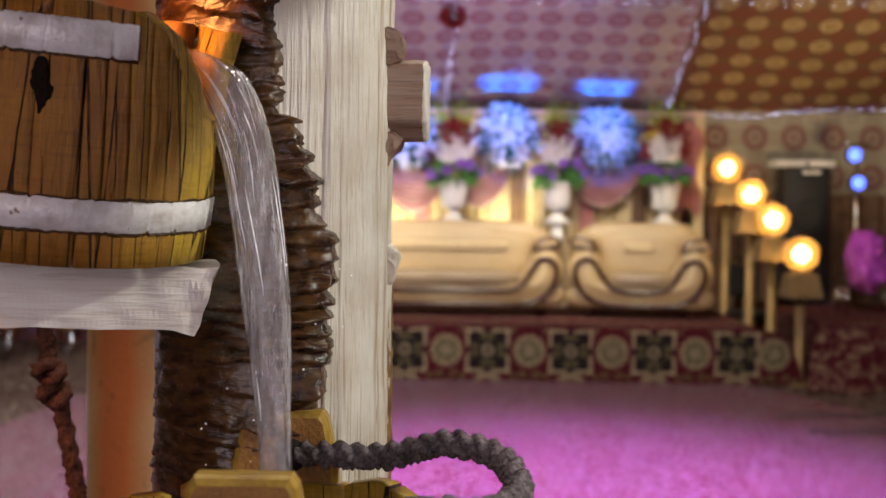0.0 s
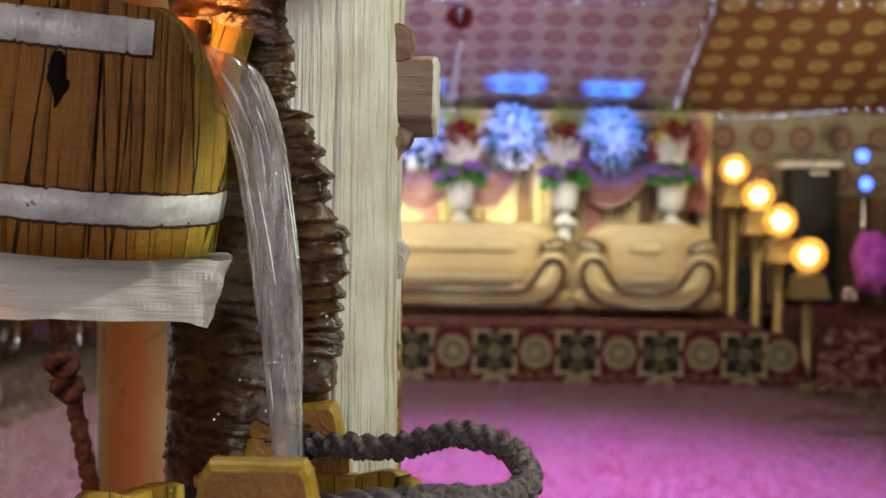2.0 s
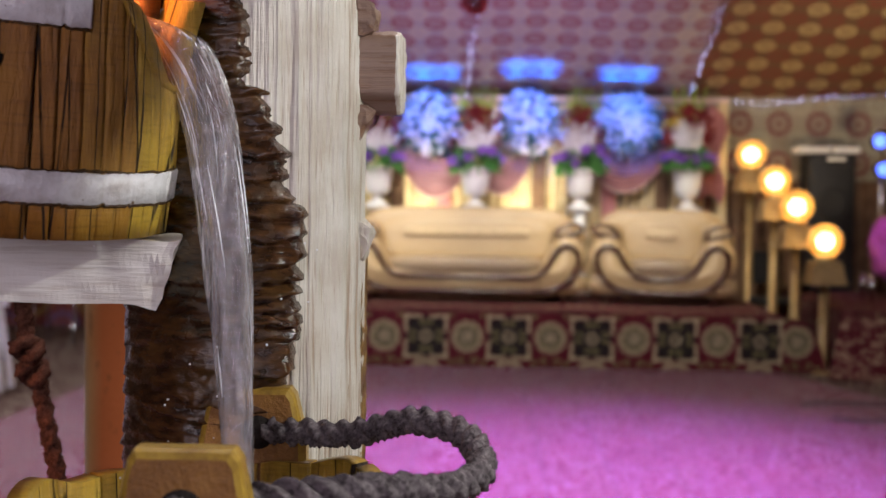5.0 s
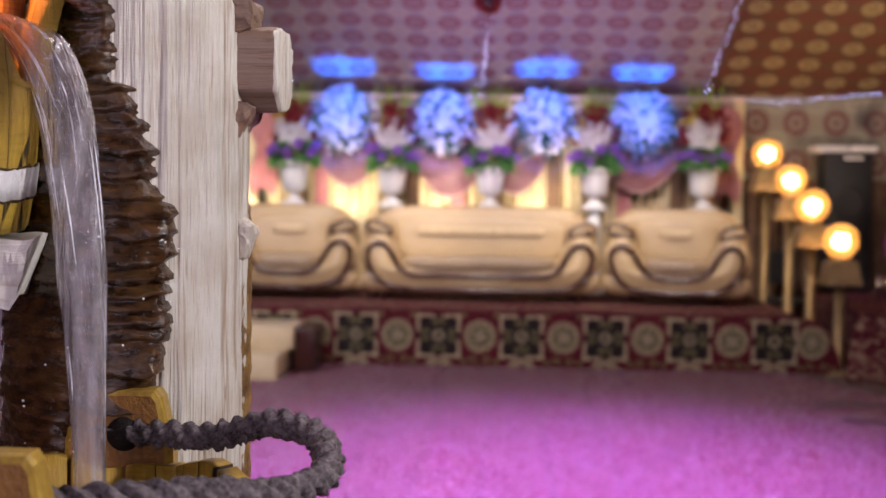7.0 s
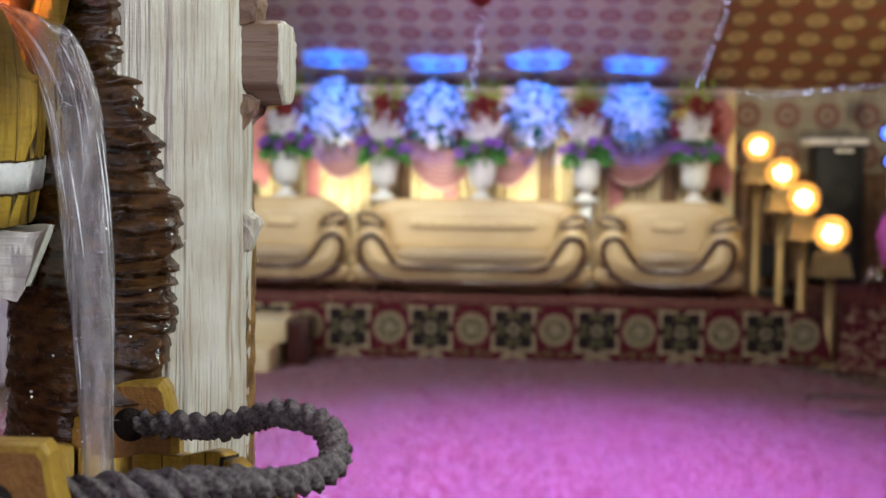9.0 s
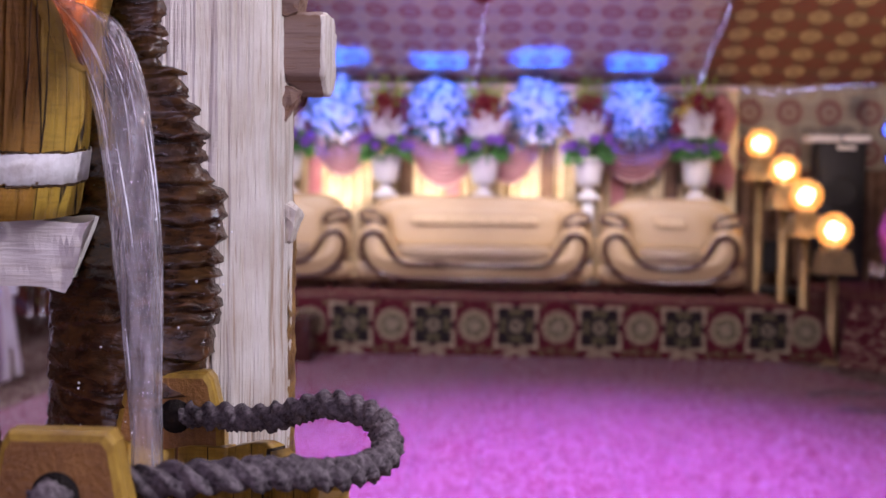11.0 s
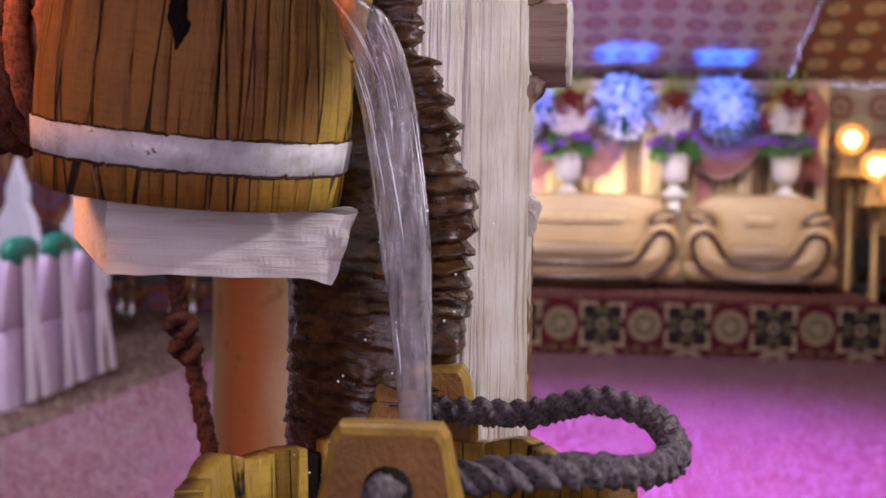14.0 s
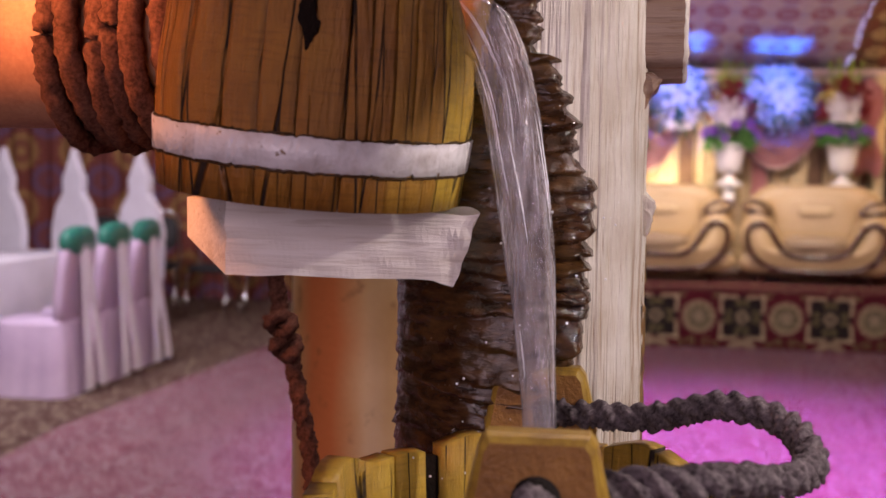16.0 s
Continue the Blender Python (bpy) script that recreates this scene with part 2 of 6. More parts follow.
def fleck_carpet(name, ground, fleck, amount, scale=34):
    g = Graph(name)
    a = g.noise(scale, 3, g.stretch((0.8, 2.2, 1)), 0.7)
    b = g.noise(scale * 1.7, 2, g.stretch((2.2, 0.8, 1)))
    m = g.ramp(g.math("MULTIPLY", a, b), [(amount, (0, 0, 0)), (amount + 0.02, (1, 1, 1))])
    col = g.mix(g.noise(3, 4), ground, tuple(c * 0.6 for c in ground))
    rows = g.math("GREATER_THAN", g.math("FRACT", g.math("MULTIPLY", g.xyz()[0], 2.9)), 0.93)
    col = g.mix(g.math("MULTIPLY", rows, 0.35), col, tuple(c * 0.4 for c in ground))
    col = g.mix(m, col, fleck)
    g.bump(g.noise(500, 2), 0.6, 0.004)
    return g.done(col, 0.9, 0, 0.15)


def water_look():
    g = Graph("running_water")
    flow = g.noise(95, 4, g.stretch((1.4, 1.4, 0.09)))
    fine = g.noise(240, 3, g.stretch((1.2, 1.2, 0.16)))
    g.bump(g.math("ADD", flow, g.math("MULTIPLY", fine, 0.3)), 1.0, 0.0035)
    milk = g.ramp(g.noise(120, 3, g.stretch((1.5, 1.5, 0.06))), [(0.38, (0.92, 0.92, 0.92)), (0.70, (0.58, 0.58, 0.58))])
    return g.done((0.86, 0.82, 0.90), 0.07, 0, 0.6, Transmission_Weight=milk, IOR=1.33, Alpha=g.ramp(flow, [(0.35, (0.48, 0.48, 0.48)), (0.68, (0.82, 0.82, 0.82))]))


def rope_look(name, a, b):
    g = Graph(name)
    n = g.noise(420, 4)
    col = g.ramp(g.math("ADD", g.math("MULTIPLY", n, 0.6), g.math("MULTIPLY", g.noise(90, 3), 0.4)), [(0.35, a), (0.65, b)])
    g.bump(g.noise(1500, 3), 0.6, 0.001)
    return g.done(col, 0.95, 0, 0.1)


def glow(name, colour, strength):
    g = Graph(name)
    return g.done(colour, 0.5, 0, 0.5, Emission_Color=(*colour, 1), Emission_Strength=strength)


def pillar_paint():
    g = Graph("yellow_paint_orange_glow")
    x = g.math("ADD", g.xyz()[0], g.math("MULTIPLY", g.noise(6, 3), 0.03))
    # orange light down the pillar, put into the colour as a band
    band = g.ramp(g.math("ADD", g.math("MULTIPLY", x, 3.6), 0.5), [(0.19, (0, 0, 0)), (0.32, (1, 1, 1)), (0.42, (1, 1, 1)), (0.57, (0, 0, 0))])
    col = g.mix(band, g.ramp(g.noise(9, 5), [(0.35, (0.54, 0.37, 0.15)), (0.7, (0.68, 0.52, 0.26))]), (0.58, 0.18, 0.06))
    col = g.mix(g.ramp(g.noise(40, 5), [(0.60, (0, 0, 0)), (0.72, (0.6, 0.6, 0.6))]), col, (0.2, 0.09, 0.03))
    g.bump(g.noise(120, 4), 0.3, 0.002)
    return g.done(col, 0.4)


# near black for the shade inside the knot split and the stave gap
RECESS = plain("recess_shade", (0.003, 0.0015, 0.001), (0.012, 0.005, 0.003), 90, 0.85, fine=400, bump=0.9, dist=0.004, spec=0.2)
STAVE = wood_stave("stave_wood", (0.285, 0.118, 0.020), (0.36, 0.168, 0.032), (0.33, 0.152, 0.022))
MIDSTAVE = wood_stave("half_worn_lit_stave_wood", (0.32, 0.150, 0.021), (0.40, 0.210, 0.036), (0.37, 0.195, 0.023))
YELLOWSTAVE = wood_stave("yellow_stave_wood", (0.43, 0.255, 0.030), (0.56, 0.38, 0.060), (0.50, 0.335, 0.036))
PAINT = white_paint()
PEELED = peeled_wood("peeled_white_wood", 2)
POSTPAINT = grooved_paint()
SEAM = plain("grimy_seam", (0.02, 0.010, 0.004), (0.075, 0.034, 0.010), 160, 0.5, fine=500, bump=0.6, dist=0.001, spec=0.3)
STUBWOOD = peeled_wood("weathered_stub_wood", 0, 0.16)
FLANKBARK = plain("yellow_brown_bark", (0.07, 0.035, 0.012), (0.34, 0.20, 0.055), 70, 0.4, fine=300, bump=0.8, dist=0.003)
PLANK = peeled_wood("painted_beam_wood", 0, 1.0, 0.55)
BARK = wet_bark()
LUGWOOD = plain("yellow_brown_wood", (0.16, 0.080, 0.016), (0.46, 0.30, 0.045), 38, 0.34, fine=420, bump=0.25, dist=0.0015)
LUGFACE = plain("red_brown_lug_wood", (0.15, 0.062, 0.016), (0.30, 0.142, 0.034), 46, 0.42, fine=420, bump=0.7, dist=0.0020, spec=0.35)
SEATLEATHER = plain("darker_seat_leather", (0.26, 0.185, 0.11), (0.34, 0.25, 0.15), 4, 0.34, fine=260, bump=0.12, dist=0.002)
PALELEATHER = plain("pale_leather", (0.50, 0.37, 0.20), (0.58, 0.44, 0.25), 6, 0.38)
WATER = water_look()
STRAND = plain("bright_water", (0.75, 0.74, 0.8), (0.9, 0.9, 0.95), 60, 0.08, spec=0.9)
ROPE = rope_look("grey_rope", (0.034, 0.027, 0.031), (0.20, 0.170, 0.185))
BROWN_ROPE = rope_look("brown_rope", (0.042, 0.016, 0.011), (0.15, 0.064, 0.043))
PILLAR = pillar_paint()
LEATHER = plain("tan_leather", (0.37, 0.255, 0.125), (0.45, 0.318, 0.165), 3, 0.44, fine=260, bump=0.12, dist=0.002, spec=0.55)
DARKWOOD = plain("dark_varnished_wood", (0.025, 0.008, 0.006), (0.07, 0.022, 0.016), 12, 0.22)
STUD = plain("pale_stud", (0.8, 0.78, 0.7), (0.95, 0.93, 0.88), 20, 0.25)
VASEWHITE = plain("white_plaster", (0.70, 0.68, 0.66), (0.82, 0.80, 0.78), 8, 0.45)
GOLD = plain("dull_brass", (0.27, 0.175, 0.07), (0.43, 0.30, 0.135), 14, 0.42, 0.5, bump=0.2)
LAMPGLOW = glow("lamp_glow", (1.0, 0.77, 0.45), 17.0)
BEADGLOW = glow("fairy_light_glow", (0.50, 0.54, 1.0), 12.0)
WIRE = plain("dark_wire", (0.02, 0.02, 0.02), (0.05, 0.05, 0.05), 30, 0.5)
BLACK = plain("black_grille", (0.008, 0.008, 0.009), (0.022, 0.022, 0.024), 30, 0.6)
STEEL = plain("chromed_steel", (0.55, 0.55, 0.56), (0.75, 0.75, 0.76), 20, 0.15, 1.0)
CURTAIN = plain("gold_brocade_curtain", (0.48, 0.35, 0.18), (0.74, 0.62, 0.40), 9, 0.5, fine=120, bump=0.3, dist=0.004)
PINKCLOTH = plain("pink_satin", (0.36, 0.12, 0.13), (0.58, 0.29, 0.29), 6, 0.35)
PALESATIN = plain("pale_pink_satin", (0.66, 0.46, 0.42), (0.80, 0.64, 0.58), 6, 0.35)
BROWNDRAPE = plain("brown_brocade", (0.10, 0.05, 0.03), (0.24, 0.14, 0.08), 7, 0.7)
LEAF = vivid("green_leaf", (0.04, 0.14, 0.03), (0.13, 0.32, 0.08))
DARKLEAF = vivid("dark_fern", (0.012, 0.04, 0.02), (0.04, 0.10, 0.05))
SPEAR = vivid("yellow_green_spear", (0.20, 0.36, 0.04), (0.50, 0.58, 0.10))
WHITEPETAL = vivid("white_petal", (0.70, 0.66, 0.66), (0.86, 0.84, 0.84))
PINKPETAL = vivid("pale_lilac_petal", (0.62, 0.50, 0.66), (0.86, 0.82, 0.86))
REDPETAL = vivid("dark_red_petal", (0.13, 0.012, 0.015), (0.32, 0.035, 0.035))
YELLOWPETAL = vivid("yellow_petal", (0.60, 0.42, 0.03), (0.75, 0.60, 0.08))
PURPLEPETAL = vivid("purple_petal", (0.22, 0.07, 0.50), (0.44, 0.22, 0.72))
LINEN = plain("white_linen", (0.66, 0.64, 0.70), (0.80, 0.78, 0.84), 4, 0.75)
LILAC = plain("lilac_satin", (0.52, 0.40, 0.56), (0.64, 0.52, 0.66), 5, 0.5)
GREENSATIN = plain("green_satin", (0.01, 0.14, 0.10), (0.03, 0.24, 0.17), 6, 0.4)
CREAMPAINT = plain("cream_paint", (0.60, 0.48, 0.26), (0.72, 0.60, 0.36), 6, 0.5)
MAROON = plain("maroon_pile", (0.070, 0.009, 0.014), (0.11, 0.014, 0.021), 16, 0.92, fine=500, bump=0.6, dist=0.004, spec=0.15)
TAN_PILE = plain("tan_pile", (0.30, 0.24, 0.145), (0.44, 0.36, 0.23), 30, 0.92, fine=500, bump=0.6, spec=0.15)
DARK_PILE = plain("black_pile", (0.012, 0.010, 0.010), (0.03, 0.022, 0.02), 30, 0.92, fine=500, bump=0.6, spec=0.15)
OLIVE_PILE = plain("olive_pile", (0.14, 0.12, 0.05), (0.22, 0.18, 0.08), 30, 0.92, fine=500, bump=0.6, spec=0.15)
CARPET = fleck_carpet("crimson_fleck_carpet", (0.17, 0.014, 0.035), (0.64, 0.58, 0.62), 0.285, 62)
BROWNCARPET = fleck_carpet("brown_figured_carpet", (0.11, 0.055, 0.045), (0.30, 0.24, 0.17), 0.27, 9)
SIDECARPET = fleck_carpet("maroon_tan_side_carpet", (0.10, 0.013, 0.02), (0.30, 0.21, 0.14), 0.275, 13)
STAGECARPET = fleck_carpet("maroon_stage_carpet", (0.085, 0.012, 0.018), (0.22, 0.15, 0.10), 0.29, 22)
ROOFCLOTH = medallion_cloth("pale_roof_cloth", (0.36, 0.325, 0.335), (0.44, 0.40, 0.41), (0.27, 0.02, 0.04), (0.56, 0.49, 0.36), 0.31, 0.112)
ROOFGOLD = medallion_cloth("gold_brown_roof_cloth", (0.125, 0.070, 0.034), (0.17, 0.090, 0.042), (0.20, 0.030, 0.022), (0.62, 0.48, 0.22), 0.33, 0.112)
PANELCLOTH = medallion_cloth("red_panel_cloth", (0.26, 0.055, 0.035), (0.16, 0.045, 0.040), (0.42, 0.24, 0.08), (0.15, 0.09, 0.19), 0.62, 0.22)
WALLCLOTH = medallion_cloth("beige_wall_cloth", (0.27, 0.235, 0.175), (0.34, 0.30, 0.23), (0.17, 0.03, 0.04), (0.40, 0.38, 0.28), 0.40, 0.14)

ROSESATIN = plain("dusky_rose_satin", (0.30, 0.16, 0.18), (0.44, 0.27, 0.29), 6, 0.35)
GOLDCAGE = plain("amber_glass_rings", (0.80, 0.48, 0.13), (0.92, 0.66, 0.26), 30, 0.2, 0.4)
BLUEGLOW = glow("blue_stage_lens", (0.07, 0.13, 1.0), 4.5)
MAGENTA = plain("dusky_pink_satin", (0.30, 0.05, 0.24), (0.44, 0.10, 0.36), 5, 0.4)

# ---- mesh helpers ----
def part(name, bm, material, parent=None, label="", smooth=True):
    data = bpy.data.meshes.new(name)
    bm.normal_update()
    for fc in bm.faces:
        fc.smooth = smooth
    bm.to_mesh(data)
    bm.free()
    for m in material if isinstance(material, (list, tuple)) else (material,):
        data.materials.append(m)
    ob = new(name, data)
    if parent is not None:
        ob.parent = parent
    if label:
        ob["label"] = label
    return ob


def empty(name, x, y, z, label, category, group="", turn=0):
    ob = new(name)
    ob.matrix_world = pose(x, y, z, 0, 0, turn)
    ob.empty_display_size = 0.05
    return tagged(ob, label, category, group)


def setting(name, bm, material, label, category, smooth=False):
    return tagged(part(name, bm, material, None, "", smooth), label, category, "", "structure")


def block(bm, x0, x1, y0, y1, z0, z1, bevel=0.0, seg=2):
    made = bmesh.ops.create_cube(bm, size=1)["verts"]
    for v in made:
        v.co = Vector((x0 + (v.co.x + 0.5) * (x1 - x0), y0 + (v.co.y + 0.5) * (y1 - y0), z0 + (v.co.z + 0.5) * (z1 - z0)))
    if bevel:
        edges = list({e for v in made for e in v.link_edges})
        bmesh.ops.bevel(bm, geom=edges, offset=bevel, segments=seg, affect="EDGES", profile=0.5)


def puff(bm, cx, cy, cz, sx, sy, sz, power=4.0, n=12, lean=0.0, wrinkle=0.0):
    """A plump rounded box; lean moves the top back."""
    idx = {}

    def vert(p):
        key = tuple(round(c, 5) for c in p)
        if key not in idx:
            k = sum(abs(c) ** power for c in p) ** (1 / power)
            q = [c / k for c in p]
            w = wrinkle * noise.noise(Vector((q[0] * sx * 9, q[1] * 7, q[2] * 5))) if wrinkle else 0
            idx[key] = bm.verts.new((cx + q[0] * (sx / 2 + w), cy + q[1] * (sy / 2 + w) + lean * q[2], cz + q[2] * (sz / 2 + w)))
        return idx[key]

    for axis in range(3):
        for side in (-1, 1):
            for i in range(n):
                for j in range(n):
                    quad = []
                    for a, b in ((i, j), (i + 1, j), (i + 1, j + 1), (i, j + 1)):
                        p = [0, 0, 0]
                        p[axis], p[(axis + 1) % 3], p[(axis + 2) % 3] = side, 2 * a / n - 1, 2 * b / n - 1
                        quad.append(vert(p))
                    bm.faces.new(quad if side > 0 else quad[::-1])


def lathe(bm, profile, cx=0.0, cy=0.0, cz=0.0, seg=32, flute=0.0, flutes=16, tilt=None, cap=True):
    """A turned body from (radius, z) pairs."""
    rings = []
    for r, z in profile:
        ring = []
        for i in range(seg):
            a = 2 * math.pi * i / seg
            rr = r * (1 - flute * abs(math.sin(a * flutes / 2)))
            p = Vector((rr * math.cos(a), rr * math.sin(a), z))
            ring.append(bm.verts.new((tilt @ p if tilt else p) + Vector((cx, cy, cz))))
        rings.append(ring)
    for a, b in zip(rings, rings[1:]):
        for i in range(seg):
            bm.faces.new((a[i], a[(i + 1) % seg], b[(i + 1) % seg], b[i]))
    if cap:
        bm.faces.new(rings[0][::-1])
        bm.faces.new(rings[-1])


def smooth_path(points, n):
    """n + 1 points along a Catmull-Rom curve through the given ones."""
    pts = [Vector(p) for p in points]
    ext = [pts[0] * 2 - pts[1]] + pts + [pts[-1] * 2 - pts[-2]]
    out = []
    for k in range(n + 1):
        u = k / n * (len(pts) - 1)
        i = min(int(u), len(pts) - 2)
        t = u - i
        a, b, c, d = ext[i:i + 4]
        out.append(0.5 * ((2 * b) + (c - a) * t + (2 * a - 5 * b + 4 * c - d) * t * t + (3 * b - a - 3 * c + d) * t ** 3))
    return out


def tube(bm, path, radius, seg=8, lobes=0, depth=0.0, twist=0.0, fuzz=0.0, closed=False):
    """A tube along a path; lobes and twist make it a laid rope."""
    rings, up, run = [], Vector((0, 0, 1)), 0.0
    n = len(path)
    for i, p in enumerate(path):
        if closed:
            d = path[(i + 1) % n] - path[i - 1]
        else:
            d = path[min(i + 1, n - 1)] - path[max(i - 1, 0)]
        d.normalize()
        side = d.cross(up)
        if side.length < 0.05:
            side = d.cross(Vector((0, 1, 0)))
        side.normalize()
        top = side.cross(d)
        if i:
            run += (p - path[i - 1]).length
        r0 = radius(i / (n - 1)) if callable(radius) else radius
        ring = []
        for j in range(seg):
            a = 2 * math.pi * j / seg
            r = r0 * (1 + (depth * (abs(math.cos(lobes / 2 * (a + twist * run))) - 0.6) if lobes else 0))
            if fuzz:
                r *= 1 + fuzz * noise.noise(Vector((p.x * 400 + a * 3, p.y * 400, p.z * 400)))
            ring.append(bm.verts.new(p + side * (r * math.cos(a)) + top * (r * math.sin(a))))
        rings.append(ring)
    pairs = list(zip(rings, rings[1:])) + ([(rings[-1], rings[0])] if closed else [])
    for a, b in pairs:
        for j in range(seg):
            bm.faces.new((a[j], a[(j + 1) % seg], b[(j + 1) % seg], b[j]))
    if not closed:
        bm.faces.new(rings[0][::-1])
        bm.faces.new(rings[-1])


def slab(bm, outline, y0, y1, bevel):
    """A plate of an outline in x and z between y0 (front) and y1, with a softened front rim."""
    c = sum((Vector(p) for p in outline), Vector((0, 0))) / len(outline)
    rings = []
    for y, inset in ((y0, bevel), (y0 + bevel * 0.35, bevel * 0.3), (y0 + bevel, 0), (y1, 0)):
        ring = []
        for p in outline:
            q = Vector(p)
            d = (c - q)
            q = q + d.normalized() * min(inset, d.length * 0.5)
            ring.append(bm.verts.new((q.x, y, q.y)))
        rings.append(ring)
    k = len(outline)
    for a, b in zip(rings, rings[1:]):
        for i in range(k):
            bm.faces.new((a[i], a[(i + 1) % k], b[(i + 1) % k], b[i]))
    bm.faces.new(rings[0][::-1])
    bm.faces.new(rings[-1])


def petal(bm, at, out, length, width, droop=0.0):
    """A small bent leaf or petal, two quads."""
    out = Vector(out).normalized()
    side = out.cross(Vector((random.uniform(-1, 1), random.uniform(-1, 1), random.uniform(-1, 1))))
    side.normalize()
    at = Vector(at)
    mid = at + out * length * 0.55 + Vector((0, 0, -droop * 0.3 * length))
    tip = at + out * length + Vector((0, 0, -droop * length))
    v = [bm.verts.new(p) for p in (at - side * width * 0.2, at + side * width * 0.2, mid + side * width / 2, mid - side * width / 2, tip)]
    bm.faces.new((v[0], v[1], v[2], v[3]))
    bm.faces.new((v[3], v[2], v[4]))


def blossom(bm, at, face, r, n=5):
    """An open flower of n petals that faces a direction."""
    face = Vector(face).normalized()
    a = face.orthogonal().normalized()
    b = face.cross(a)
    t0 = random.uniform(0, 6.28)
    for k in range(n):
        t = t0 + 2 * math.pi * k / n
        d = a * math.cos(t) + b * math.sin(t)
        s = a * -math.sin(t) + b * math.cos(t)
        at = Vector(at)
        v = [bm.verts.new(p) for p in (at, at + d * r * 0.6 + s * r * 0.42 + face * r * 0.18, at + d * r + face * r * 0.3, at + d * r * 0.6 - s * r * 0.42 + face * r * 0.18)]
        bm.faces.new(v)


# ---- the hall ----
STAGE_Z, STAGE_Y = 0.476, 10.1


def hall():
    bm = bmesh.new()
    block(bm, -14, 9, -8, 20, -0.2, 0)
    setting("floor", bm, BROWNCARPET, "dark brown figured carpet covering the hall floor", "floor")
    bm = bmesh.new()
    low = [bm.verts.new(p) for p in ((-2.3, -6, 0.004), (4.6, -6, 0.004), (4.4, 5.0, 0.004), (2.43, 10.09, 0.004), (-2.75, 10.09, 0.004), (-3.05, 6.2, 0.004))]
    top = [bm.verts.new(v.co + Vector((0, 0, 0.006))) for v in low]
    bm.faces.new(top)
    for i in range(6):
        bm.faces.new((low[i], low[(i + 1) % 6], top[(i + 1) % 6], top[i]))
    setting("carpet", bm, CARPET, "crimson carpet with pale flecks on the dance floor", "carpet")
    bm = bmesh.new()
    block(bm, -14, 9, 12.62, 12.75, 0, 2.6)
    wall = setting("wall_north", bm, WALLCLOTH, "beige tent wall cloth printed with red rosettes", "wall")
    wall.data.transform(Matrix.Rotation(radians(-90), 4, "X"))
    wall.matrix_world = Matrix.Rotation(radians(90), 4, "X")
    for name, x0, x1, y0, y1 in (("wall_east", 8.9, 9.0, -8, 20), ("wall_west", -14, -13.9, -8, 20), ("wall_south", -14, 9, -8, -7.9)):
        bm = bmesh.new()
        block(bm, x0, x1, y0, y1, 0, 6.0)
        setting(name, bm, BROWNDRAPE, "dark brown brocade hanging round the hall", "wall")
    # brown hangings along the foot of the side walls
    for name, x0, x1, z1 in (("wall_hanging", 2.42, 8.9, 1.62), ("wall_hanging", -13.9, -2.8, 1.9)):
        bm = bmesh.new()
        n = int((x1 - x0) * 34)
        rows = [[bm.verts.new((x0 + (x1 - x0) * i / n, 12.52 + 0.035 * math.sin(i * 0.9) + 0.015 * math.sin(i * 0.31 + z), z)) for i in range(n + 1)] for z in (0.01, z1 * 0.5, z1)]
        for a, b in zip(rows, rows[1:]):
            for i in range(n):
                bm.faces.new((a[i], a[i + 1], b[i + 1], b[i]))
        guests = x0 < -5
        ob = tagged(part(name, bm, PANELCLOTH if guests else BROWNDRAPE), "red tent hanging printed with yellow and blue rosettes" if guests else "pleated dark brown brocade hanging along the tent wall", "curtain", "", "structure")
        ob.data.transform(Matrix.Rotation(radians(-90), 4, "X"))
        ob.matrix_world = Matrix.Rotation(radians(90), 4, "X")
    # roof cloth: rises from the wall towards the middle of the hall, sags a little between the poles
    for name, x0, x1, mat_, dz in (("ceiling", -14, 2.07, ROOFCLOTH, 0.0), ("ceiling_east", 2.07, 9.0, ROOFGOLD, 0.0)):
        bm = bmesh.new()
        nx, ny, length = 60, 40, 9.6
        grid = [[bm.verts.new((x0 + (x1 - x0) * i / nx, length * j / ny, 0.03 * math.sin(3.1 * (x0 + (x1 - x0) * i / nx)) * math.sin(math.pi * min(1, j / 8)) - 0.22 * math.sin(math.pi * j / ny))) for i in range(nx + 1)] for j in range(ny + 1)]
        for a, b in zip(grid, grid[1:]):
            for i in range(nx):
                bm.faces.new((a[i], a[i + 1], b[i + 1], b[i]))
        ob = setting(name, bm, mat_, "printed tent roof cloth with rosettes, sloping down to the wall", "ceiling", True)
        ob.matrix_world = pose(0, 12.64, 2.45, 0, 0, 180) @ pose(0, 0, 0, 28, 0, 0) @ Matrix.Diagonal((-1, 1, 1, 1))
    bm = bmesh.new()
    block(bm, -14, 9, -8, 4.3, 6.55, 6.7)
    setting("ceiling_south", bm, ROOFGOLD, "gold brown tent roof cloth over the hall", "ceiling")


